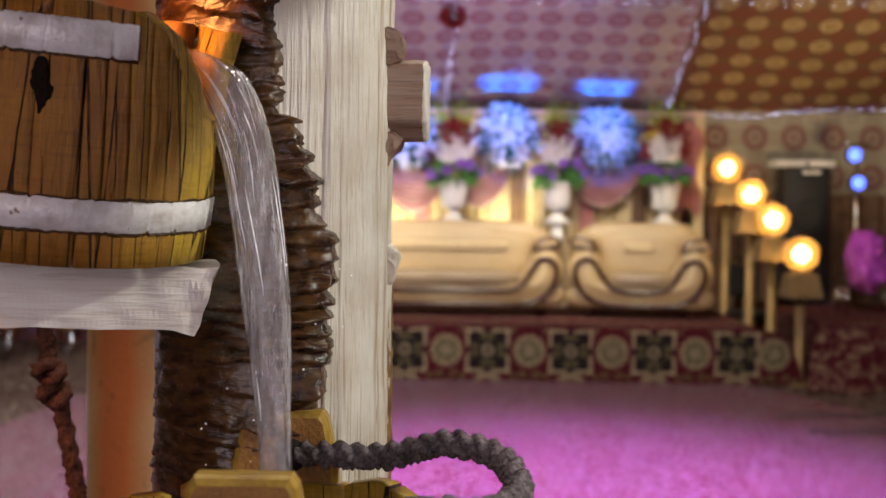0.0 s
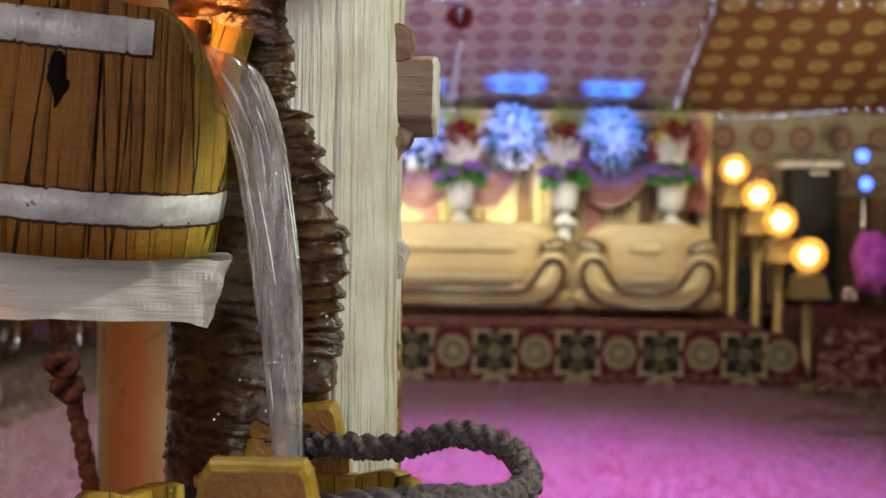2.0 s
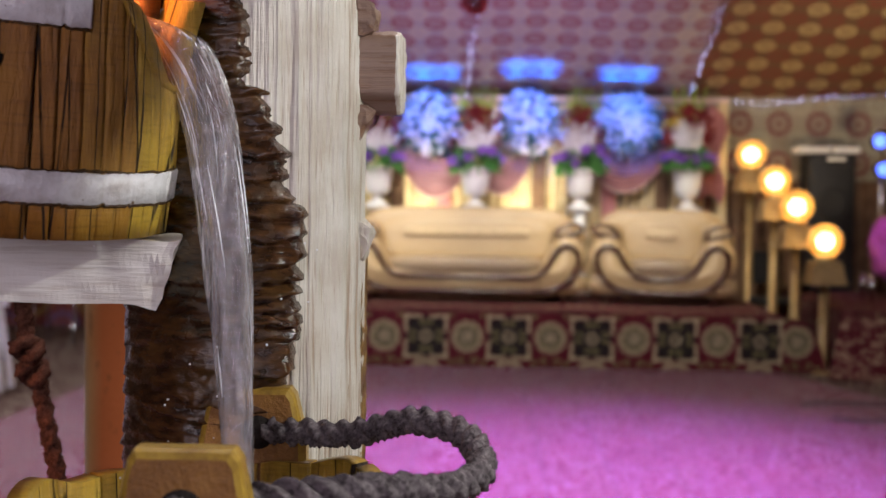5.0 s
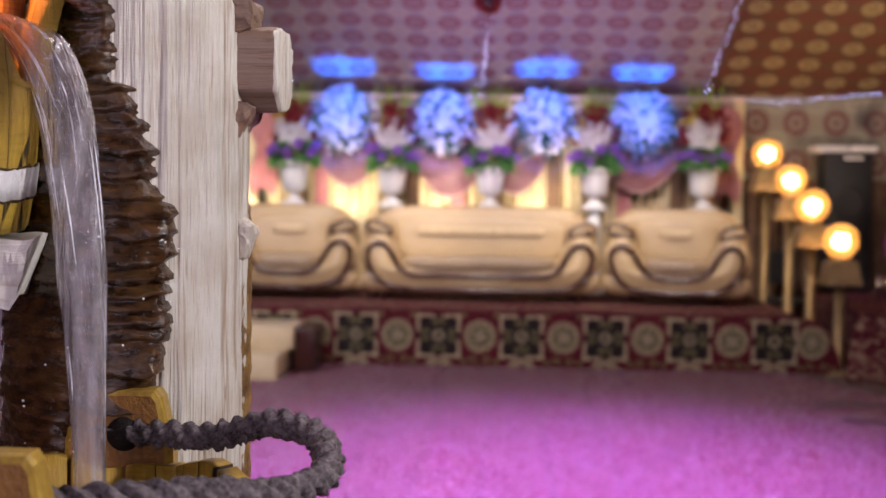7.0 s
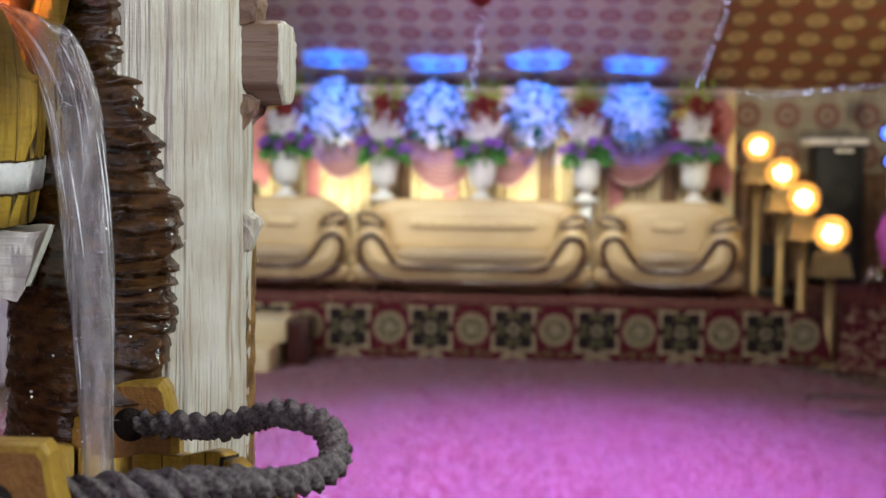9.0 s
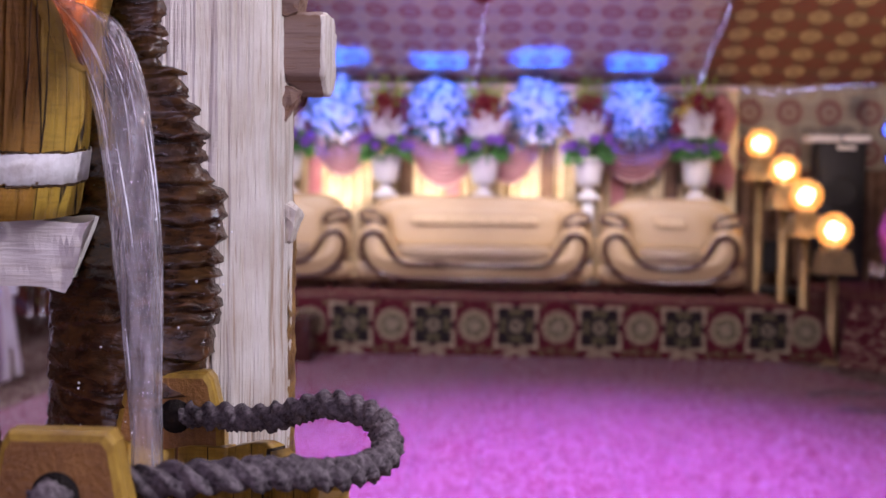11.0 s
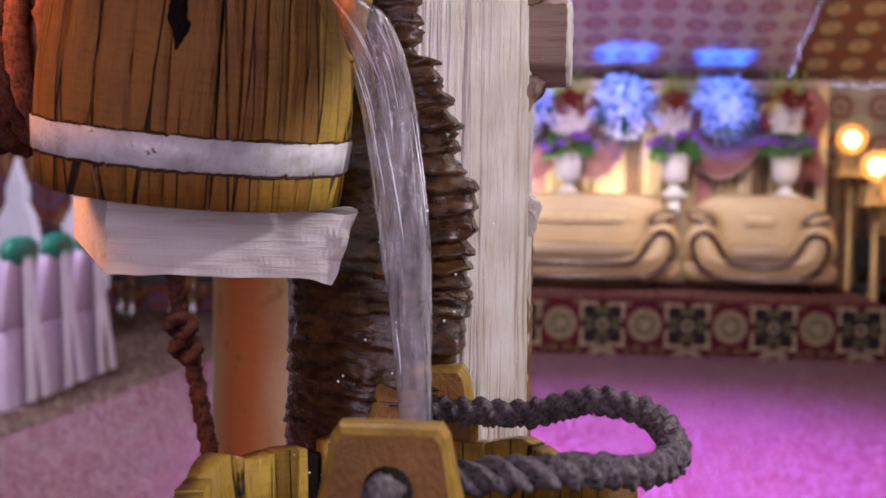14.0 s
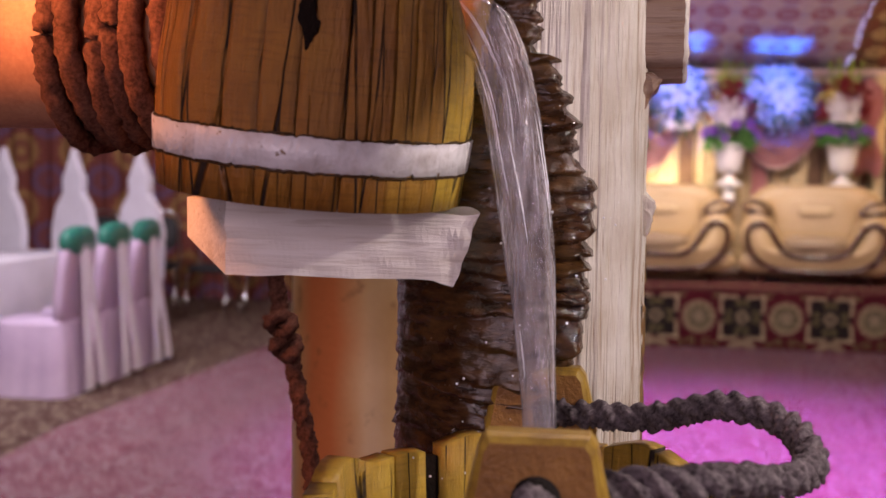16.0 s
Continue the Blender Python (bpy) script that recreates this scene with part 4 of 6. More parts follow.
def stave_mesh(bm, a0, a1, r_in, r_out, z_of, n=4, warp=0.0):
    """One stave between two angles; r_in and r_out are functions of height, z_of gives bottom and top by angle, outside and inside."""
    rows = []
    for k in range(9):
        f = k / 8
        row_i, row_o = [], []
        for j in range(n + 1):
            a = a0 + (a1 - a0) * j / n
            z0, z1 = z_of(a)
            z = z0 + (z1 - z0) * f
            z0, z1 = z_of(a, True)
            zi = z0 + (z1 - z0) * f
            ed = 0.0002 if j in (0, n) else 0.0
            ro = r_out(z) - ed + warp * noise.noise(Vector((a * 5, z * 30, 0)))
            row_o.append(bm.verts.new((ro * math.cos(a), ro * math.sin(a), z)))
            row_i.append(bm.verts.new((r_in(zi) * math.cos(a), r_in(zi) * math.sin(a), zi)))
        rows.append((row_o, row_i))
    for (o0, i0), (o1, i1) in zip(rows, rows[1:]):
        for j in range(n):
            bm.faces.new((o0[j], o0[j + 1], o1[j + 1], o1[j]))
            bm.faces.new((i0[j + 1], i0[j], i1[j], i1[j + 1]))
        bm.faces.new((o0[0], o1[0], i1[0], i0[0]))
        bm.faces.new((o0[n], i0[n], i1[n], o1[n]))
    for (o, i), flip in ((rows[0], 1), (rows[-1], 0)):
        for j in range(n):
            q = (o[j], o[j + 1], i[j + 1], i[j])
            bm.faces.new(q[::-1] if flip else q).material_index = 1 - flip


def hoop_mesh(bm, radius, z0, z1, a0, a1, thick=0.0020, n=320):
    rows = []
    for j in range(n + 1):
        a = a0 + (a1 - a0) * j / n
        w = 0.0010 * noise.noise(Vector((a * 6, z0 * 50, 0)))
        lo, hi = [0.0006 * noise.noise(Vector((a * 22, s, z0 * 90))) + 0.0007 * noise.noise(Vector((a * 60, s, 1))) + 0.0065 * max(0, noise.noise(Vector((a * 40, s, 9))) - 0.36) for s in (0, 5)]
        row = []
        for dr, z in ((0, z0 + w + lo), (thick, z0 + 0.0005 + w + lo), (thick, z1 - 0.0005 + w - hi), (0, z1 + w - hi)):
            r = radius(z) + dr - 0.0004 + 0.0003 * noise.noise(Vector((a * 4, z * 30, 4)))
            row.append(bm.verts.new((r * math.cos(a), r * math.sin(a), z)))
        rows.append(row)
    for p, q in zip(rows, rows[1:]):
        for j in range(4):
            bm.faces.new((p[j], q[j], q[(j + 1) % 4], p[(j + 1) % 4]))
    bm.faces.new(rows[0])
    bm.faces.new(rows[-1][::-1])


def pail(top, inv):
    """Upper pail, tipped towards its cut spout."""
    at = Matrix.Translation((-0.241, 0.70, 1.4215)) @ Matrix.Rotation(radians(5.3), 4, "Y") @ Matrix.Rotation(radians(4.5), 4, "X")

    def r_out(z):
        return 0.0772 + 0.0030 * math.sin(math.pi * min(1, max(0, z / 0.09))) - 0.02 * max(0, z - 0.06)

    def r_in(z):
        return r_out(z) - 0.013

    fall = ((-180, 0), (-49, 0), (-46, 0.001), (-36, 0.0097), (-27, 0.0246), (-17, 0.044), (-9, 0.0485), (14, 0.0490), (14.01, 0.004), (30, 0.001), (40, 0), (180, 0))

    def z_of(a, inside=False):
        # the near side of the spout is sawn across, so its inner rim ends further round
        d = (math.degrees(a) + 180) % 360 - 180
        if inside and -49 < d < -12:
            d = -math.degrees(math.acos(min(1.0, 0.067 * math.cos(a) / 0.0800)))
        h = 0.1255 + 0.0012 * math.sin(9 * a)
        for (da, fa), (db, fb) in zip(fall, fall[1:]):
            if da <= d < db:
                h -= fa + (fb - fa) * (d - da) / (db - da)
                break
        return 0.0, h

    # the far cheek of the spout leans outwards
    def r_cheek(z):
        return r_out(z) + 0.013 * max(0.0, z - 0.06) / 0.06

    def r_cheek_in(z):
        return r_cheek(z) - 0.013

    holder = bmesh.new()
    lathe(holder, [(0.064, 0.004), (0.0665, 0.006), (0.0665, 0.016), (0.06, 0.0165)], seg=48)
    body = part("upper_pail", holder, STAVE, top, "tipped wooden pail with white hoops and a cut spout")
    body.matrix_parent_inverse = inv
    body.matrix_basis = at
    cuts = [-180, -160, -141, -126, -108, -95, -82, -66, -58, -49, -41, -33, -26, -19, -12, -4, 5, 14.02, 22, 30, 44, 62, 85, 110, 135, 158, 180]
    for a, b in zip(cuts, cuts[1:]):
        bm = bmesh.new()
        gap = random.choice((0.05, 0.25, 0.5, 0.8))
        cheek = 14 < a < 40
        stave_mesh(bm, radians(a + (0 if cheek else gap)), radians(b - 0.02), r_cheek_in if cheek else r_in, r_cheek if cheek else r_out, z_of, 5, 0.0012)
        # yellower worn wood round the spout, with some key light put into its colour
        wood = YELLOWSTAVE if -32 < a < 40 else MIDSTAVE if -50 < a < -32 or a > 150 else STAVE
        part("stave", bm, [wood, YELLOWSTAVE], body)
    bm = bmesh.new()
    hoop_mesh(bm, r_out, 0.0175, 0.0335, -math.pi, math.pi * 0.999, 0.0018)
    part("hoop", bm, PAINT, body, "white painted hoop")
    bm = bmesh.new()
    hoop_mesh(bm, r_out, 0.1005, 0.1180, radians(42), radians(312.5), 0.0022)
    part("hoop", bm, PAINT, body, "white painted hoop cut at the spout")
    # the thick sawn edge of the spout's near side
    bm = bmesh.new()
    rows = []
    for k in range(41):
        d = -49 + 40 * k / 40
        a = radians(d)
        h = z_of(a)[1]
        r = r_out(h) + 0.0002
        p = Vector((r * math.cos(a), r * math.sin(a), h))
        deep = Vector((0.0045, 0.021, -0.0015)) * (1 - 0.35 * k / 40)
        wave = Vector((0.0005 * noise.noise(Vector((d * 0.9, 0, 3))), 0, 0.0005 * noise.noise(Vector((d * 0.7, 5, 0)))))
        rows.append([bm.verts.new(q) for q in (p, p + deep * 0.5 + wave, p + deep, p + deep + Vector((-0.004, 0, -0.003)), p + Vector((-0.003, 0.001, -0.004)))])
    for u, v in zip(rows, rows[1:]):
        for q in range(5):
            bm.faces.new((u[q], v[q], v[(q + 1) % 5], u[(q + 1) % 5]))
    bm.faces.new(rows[0])
    bm.faces.new(rows[-1][::-1])
    part("sawn_edge", bm, YELLOWSTAVE, body, "thick yellow sawn edge of the spout")
    # grime in the seams along the hoops
    for z0, z1, a0, a1 in ((0.0160, 0.0182, -math.pi, math.pi * 0.999), (0.0330, 0.0345, -math.pi, math.pi * 0.999), (0.0992, 0.1010, radians(42), radians(313))):
        bm = bmesh.new()
        hoop_mesh(bm, r_out, z0, z1, a0, a1, 0.0011)
        part("seam", bm, SEAM, body, "dark grimy seam")
    # a dark split knot in the wood, its inner shade put into the colour
    bm = bmesh.new()
    puff(bm, 0, 0, 0, 0.0090, 0.0030, 0.027, 2, 16)
    for v in bm.verts:
        v.co.x += 0.0022 * noise.noise(Vector((v.co.z * 260, v.co.x * 300, 2))) - 0.10 * v.co.z
        v.co.x *= 1 - 0.45 * min(1, max(0, -v.co.z / 0.010))
        v.co.z += 0.0025 * noise.noise(Vector((v.co.x * 350, 1, 0)))
    a = radians(-80)
    bmesh.ops.transform(bm, matrix=pose(0.0785 * math.cos(a), 0.0785 * math.sin(a), 0.085, 0, 0, 10), verts=bm.verts)
    part("knot_hole", bm, RECESS, body, "dark split in the wood")
    # water standing in the pail
    bm = bmesh.new()
    lathe(bm, [(0.0655, 0.04), (0.0655, 0.0895), (0.06, 0.090)], seg=40)
    part("pail_water", bm, WATER, body, "clear water")


def lower_pail(top, inv):
    cx, cy, z0 = -0.117, 0.637, 1.135

    def r_out(z):
        return 0.098 + 0.055 * z

    def r_in(z):
        return r_out(z) - 0.013

    def z_of(a, inside=False):
        return 0.0, 0.153 + 0.003 * math.sin(7 * a) + 0.002 * math.sin(13 * a + 1)

    bm = bmesh.new()
    lathe(bm, [(0.086, 0.001), (0.088, 0.003), (0.088, 0.014), (0.08, 0.0145)], seg=48)
    body = part("lower_pail", bm, LUGWOOD, top, "yellow wooden pail with lugs and a rope handle")
    body.matrix_parent_inverse = inv
    body.location = (cx, cy, z0)
    n = 20
    for k in range(n):
        bm = bmesh.new()
        begin = radians(132.0) if k == 7 else 2 * math.pi * k / n + 0.012
        stave_mesh(bm, begin, 2 * math.pi * (k + 1) / n - 0.012, r_in, r_out, z_of, 4, 0.001)
        part("stave", bm, [YELLOWSTAVE, LUGWOOD], body)
    # dark strip that fills the gap with painted shade
    bm = bmesh.new()
    stave_mesh(bm, radians(126.2), radians(131.8), lambda z: r_in(z) + 0.004, lambda z: r_out(z) - 0.003, lambda a, inside=False: (0.0, 0.147), 4)
    part("gap", bm, RECESS, body, "dark strip set between two staves for the shade in their gap")
    bm = bmesh.new()
    hoop_mesh(bm, r_out, 0.04, 0.06, -math.pi, math.pi * 0.999)
    part("hoop", bm, PAINT, body, "white painted hoop")
    for sx, y, w, zt, thick in ((0.007, -0.108, 0.0285, 0.2015, 0.013), (-0.005, 0.096, 0.031, 0.193, 0.014)):
        bm = bmesh.new()
        c = 0.008
        out = [(-w, 0.09), (w, 0.09), (w * 0.98, zt - 0.03), (w * 0.78, zt - 0.004), (w * 0.68, zt), (-w * 0.68, zt), (-w * 0.78, zt - 0.004), (-w * 0.98, zt - 0.03)]
        slab(bm, out, 0, thick, 0.0042)
        bm.normal_update()
        # yellower wood on the edges stands for the light that catches them
        for fc in bm.faces:
            fc.material_index = 0 if abs(fc.normal.y) > 0.9 else 1
        lug = part("lug", bm, [LUGFACE, LUGWOOD], body, "pierced wooden lug with the light on its edges coloured yellow", False)
        lug.location = (sx, y, 0)
        ring = bmesh.new()
        lathe(ring, [(0.0085, -0.0008), (0.0095, 0.0), (0.0005, 0.0005)], seg=20, tilt=Matrix.Rotation(radians(90), 3, "X"))
        hole = part("hole", ring, DARK_PILE, body, "dark rope hole")
        hole.location = (sx + (0 if y < 0 else 0.004), y - 0.0006, zt - 0.0245)
    # rope handle in a loop to one side
    pts = [(-0.1112, 0.5185, 1.3105), (-0.1105, 0.530, 1.3120), (-0.1080, 0.548, 1.3125), (-0.096, 0.556, 1.3115), (-0.0790, 0.557, 1.3110), (-0.044, 0.572, 1.3115), (-0.012, 0.604, 1.305), (0.003, 0.632, 1.3035), (0.0065, 0.655, 1.3065), (-0.004, 0.682, 1.3155), (-0.0304, 0.702, 1.3175), (-0.0624, 0.720, 1.3065), (-0.095, 0.732, 1.304), (-0.114, 0.737, 1.304)]
    bm = bmesh.new()
    tube(bm, [p - Vector((cx, cy, z0)) for p in smooth_path(pts, 700)], 0.0066, 36, 3, 0.40, 190, 0.30)
    # loose fibres
    for k in range(1400):
        p = random.choice(smooth_path(pts[3:], 80)) - Vector((cx, cy, z0))
        d = Vector((random.uniform(-1, 1), random.uniform(-1, 1), random.uniform(-0.6, 1))).normalized()
        s = d.orthogonal().normalized() * 0.00008
        q = p + d * 0.0055
        e = p + d * random.uniform(0.0082, 0.0112) + s * random.uniform(-25, 25)
        bm.faces.new([bm.verts.new(v) for v in (q - s, q + s, e)])
    part("rope_handle", bm, ROPE, body, "thick grey laid rope handle")
    bm = bmesh.new()
    lathe(bm, [(0.0905, 0.09), (0.0915, 0.118), (0.08, 0.1185), (0.001, 0.1185)], seg=40)
    part("pail_water", bm, WATER, body, "clear water")


def water():
    """The falling stream: a narrowing, twisting sheet with strands."""
    th = empty("water_stream", -0.14, 0.70, 1.255, "clear water pouring from the upper pail into the lower", "water")
    th.matrix_world = Matrix.Translation((-0.117, 0.68, 1.2535))
    inv = Matrix.Translation((0.117, -0.68, -1.2535))
    rows = [((-0.192, 0.712, 1.528), 0.0150, 0.018), ((-0.174, 0.711, 1.528), 0.0160, 0.016), ((-0.1605, 0.708, 1.518), 0.0180, 0.014), ((-0.1490, 0.706, 1.499), 0.0155, 0.010), ((-0.1390, 0.704, 1.470), 0.0140, 0.010),
            ((-0.1330, 0.699, 1.438), 0.0135, 0.0100), ((-0.1275, 0.692, 1.405), 0.0125, 0.009), ((-0.1230, 0.686, 1.365), 0.0104, 0.0072), ((-0.1190, 0.680, 1.315), 0.0086, 0.0060), ((-0.1170, 0.676, 1.254), 0.0078, 0.006)]
    mid = smooth_path([r[0] for r in rows], 96)
    wid = smooth_path([(r[1], r[2], 0) for r in rows], 96)
    bm = bmesh.new()
    rings = []
    seg = 44
    for i, (p, w) in enumerate(zip(mid, wid)):
        ring = []
        for j in range(seg):
            a = 2 * math.pi * j / seg
            k = 1 + 0.16 * noise.noise(Vector((math.cos(a) * 3.2, math.sin(a) * 3.2, p.z * 11))) + 0.13 * noise.noise(Vector((math.cos(a) * 7, math.sin(a) * 7, p.z * 22))) + 0.05 * noise.noise(Vector((math.cos(a) * 14, math.sin(a) * 14, p.z * 60)))
            ring.append(bm.verts.new(p + Vector((w.x * k * math.cos(a), w.y * k * math.sin(a) * 1.0, -0.35 * w.x * k * math.cos(a) * max(0.0, 1 - i / 48)))))
        rings.append(ring)
    for a, b in zip(rings, rings[1:]):
        for j in range(seg):
            bm.faces.new((a[j], a[(j + 1) % seg], b[(j + 1) % seg], b[j]))
    part("stream", bm, WATER, th).matrix_parent_inverse = inv
    for s in range(26):
        bm = bmesh.new()
        o = random.uniform(0, 6.28)
        path = []
        lo, hi = sorted((random.uniform(0.05, 0.95), random.uniform(0.05, 0.95)))
        for i, (p, w) in enumerate(zip(mid, wid)):
            if lo <= i / 96 <= min(hi, lo + 0.16) + 0.05:
                path.append(p + Vector((w.x * 1.0 * math.cos(o + i * 0.012), w.y * 1.0 * math.sin(o + i * 0.012), -0.35 * w.x * math.cos(o + i * 0.012) * max(0.0, 1 - i / 48))))
        if len(path) > 4:
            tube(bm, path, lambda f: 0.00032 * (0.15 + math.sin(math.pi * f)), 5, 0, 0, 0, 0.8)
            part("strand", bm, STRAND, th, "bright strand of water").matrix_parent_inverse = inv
    bm = bmesh.new()
    for k in range(30):
        p = Vector((random.gauss(-0.135, 0.035), random.uniform(0.66, 0.735), random.uniform(1.27, 1.42)))
        bmesh.ops.create_icosphere(bm, subdivisions=1, radius=random.uniform(0.0003, 0.0008), matrix=Matrix.Translation(p))
    tagged(part("water_drops", bm, STRAND), "small drops of water splashing by the stream", "water drops", "", "stuff")


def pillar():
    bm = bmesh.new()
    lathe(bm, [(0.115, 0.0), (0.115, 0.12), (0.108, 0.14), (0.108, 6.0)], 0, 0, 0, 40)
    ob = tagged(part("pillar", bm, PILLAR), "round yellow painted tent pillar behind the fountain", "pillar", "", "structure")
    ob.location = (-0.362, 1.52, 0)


# ---- stage furniture ----
def trim_points(w):
    """Right half of the closed wooden swoosh round the front, as offsets from the half width."""
    return [(w - 0.518, 0.235), (w - 0.43, 0.255), (w - 0.36, 0.315), (w - 0.30, 0.41), (w - 0.25, 0.485), (w - 0.19, 0.52), (w - 0.125, 0.505), (w - 0.078, 0.44), (w - 0.085, 0.34), (w - 0.14, 0.235), (w - 0.22, 0.165), (w - 0.32, 0.128), (w - 0.44, 0.112)]


def settee(name, w, x, y, turn, label, category, buttons):
    th = empty(name, x, y, STAGE_Z, label, category, "suite on the stage", turn)
    half = [(p.x, p.z) for p in smooth_path([(a, 0, b) for a, b in trim_points(w)], 48)]
    outline = [(0.0, 0.235)] + half + [(0.0, 0.11)] + [(-a, b) for a, b in half[::-1]]
    bm = bmesh.new()
    slab(bm, outline[::-1], -0.10, 0.12, 0.035)
    part("front_panel", bm, LEATHER, th)
    # arms: plump rolls behind the front panel
    arm = [(w - 0.52, 0.10), (w - 0.48, 0.24), (w - 0.40, 0.32), (w - 0.33, 0.46), (w - 0.26, 0.55), (w - 0.17, 0.585), (w - 0.08, 0.565), (w - 0.015, 0.49), (w + 0.0, 0.40), (w - 0.02, 0.30), (w - 0.075, 0.26)]
    lower = [(w - 0.35, 0.085), (w - 0.2, 0.28), (w - 0.07, 0.27), (w - 0.005, 0.22), (w + 0.0, 0.16), (w - 0.05, 0.10), (w - 0.15, 0.08)]
    for s in (-1, 1):
        for pts, y0, y1, nm in ((arm, -0.075, 0.62, "arm"), (lower, -0.06, 0.60, "side_cushion")):
            sm = [(p.x * s, p.z) for p in smooth_path([(a, 0, b) for a, b in pts], 30)]
            bm = bmesh.new()
            slab(bm, sm[::-1] if s > 0 else sm, y0, y1, 0.05)
            part(nm, bm, LEATHER, th)
        # gathered folds where arm meets back
        bm = bmesh.new()
        puff(bm, s * (w - 0.15), 0.36, 0.56, 0.31, 0.42, 0.33, 2.6, 14, 0.05, 0.014)
        part("wing", bm, LEATHER, th)
    bm = bmesh.new()
    puff(bm, 0, 0.22, 0.20, 2 * (w - 0.3), 0.62, 0.24, 7, 10)
    part("base", bm, LEATHER, th)
    bm = bmesh.new()
    puff(bm, 0, 0.16, 0.335, 2 * (w - 0.36), 0.56, 0.13, 4.5, 22, 0, 0.005)
    part("seat", bm, SEATLEATHER, th, "darker brown leather seat cushion")
    bm = bmesh.new()
    puff(bm, 0, 0.50, 0.575, 2 * (w - 0.05), 0.26, 0.54, 5, 26, 0.05, 0.003)
    for v in bm.verts:
        # shoulders fall away towards the arms
        k = max(0, abs(v.co.x) - (w - 0.28)) / 0.25
        if v.co.z > 0.6:
            v.co.z -= 0.07 * k ** 1.5
    part("backrest", bm, LEATHER, th)
    bm = bmesh.new()
    puff(bm, 0, 0.395, 0.545, 2 * (w - 0.26), 0.14, 0.46, 3.2, 22, 0.045, 0.004)
    part("back_cushion", bm, LEATHER, th)
    bm = bmesh.new()
    bw = 0.58 if buttons > 3 else 0.14
    puff(bm, 0, 0.330, 0.615, 2 * bw, 0.05, 0.072, 6, 14, 0.004)
    strip = part("button_strip", bm, PALELEATHER, th, "pale padded strip with buttons")
    for k in range(buttons):
        bm = bmesh.new()
        bmesh.ops.create_icosphere(bm, subdivisions=2, radius=0.0085)
        b = part("button", bm, DARKWOOD, strip)
        b.location = (-bw * 0.86 + 2 * bw * 0.86 * k / max(1, buttons - 1), 0.303, 0.615)
    # wooden swoosh
    ring = [Vector((a, -0.105, b)) for a, b in outline]
    bm = bmesh.new()
    dense = smooth_path([ring[0]] + [Vector((p[0], -0.105, p[1])) for p in half] + [Vector((0, -0.105, 0.11))], 110)
    dense += [Vector((-p.x, p.y, p.z)) for p in dense[::-1]][1:-1]
    tube(bm, dense, 0.0215, 8, 0, 0, 0, 0, True)
    part("trim", bm, DARKWOOD, th, "dark varnished wooden trim in a swoosh")
    loop = [(w - 0.27, 0.575), (w - 0.245, 0.645), (w - 0.15, 0.695), (w - 0.05, 0.69), (w - 0.03, 0.645), (w - 0.12, 0.605), (w - 0.24, 0.58)]
    for s in (-1, 1):
        bm = bmesh.new()
        tube(bm, smooth_path([(s * a, 0.135 + 0.12 * (b - 0.575), b) for a, b in loop], 40), 0.016, 8)
        part("wing_trim", bm, DARKWOOD, th, "looped wooden trim")
    studs = [(sx * a, b) for sx in (-1, 1) for a, b in (half[6], half[14], half[23], half[36], half[42])]
    studs += [(o, z) for o in (-0.07, -0.03, 0.03, 0.07) for z in (0.235, 0.11)]
    for a, b in studs:
        bm = bmesh.new()
        bmesh.ops.create_icosphere(bm, subdivisions=1, radius=0.0065)
        st = part("stud", bm, STUD, th)
        st.location = (a, -0.126, b)
    for sx in (-1, 1):
        for yy in (0.06, 0.55):
            bm = bmesh.new()
            block(bm, sx * (w - 0.22) - 0.035, sx * (w - 0.22) + 0.035, yy - 0.035, yy + 0.035, 0, 0.10, 0.008)
            for v in bm.verts:
                if v.co.z < 0.05:
                    v.co.x += sx * 0.025
            part("leg", bm, DARKWOOD, th)
    return th


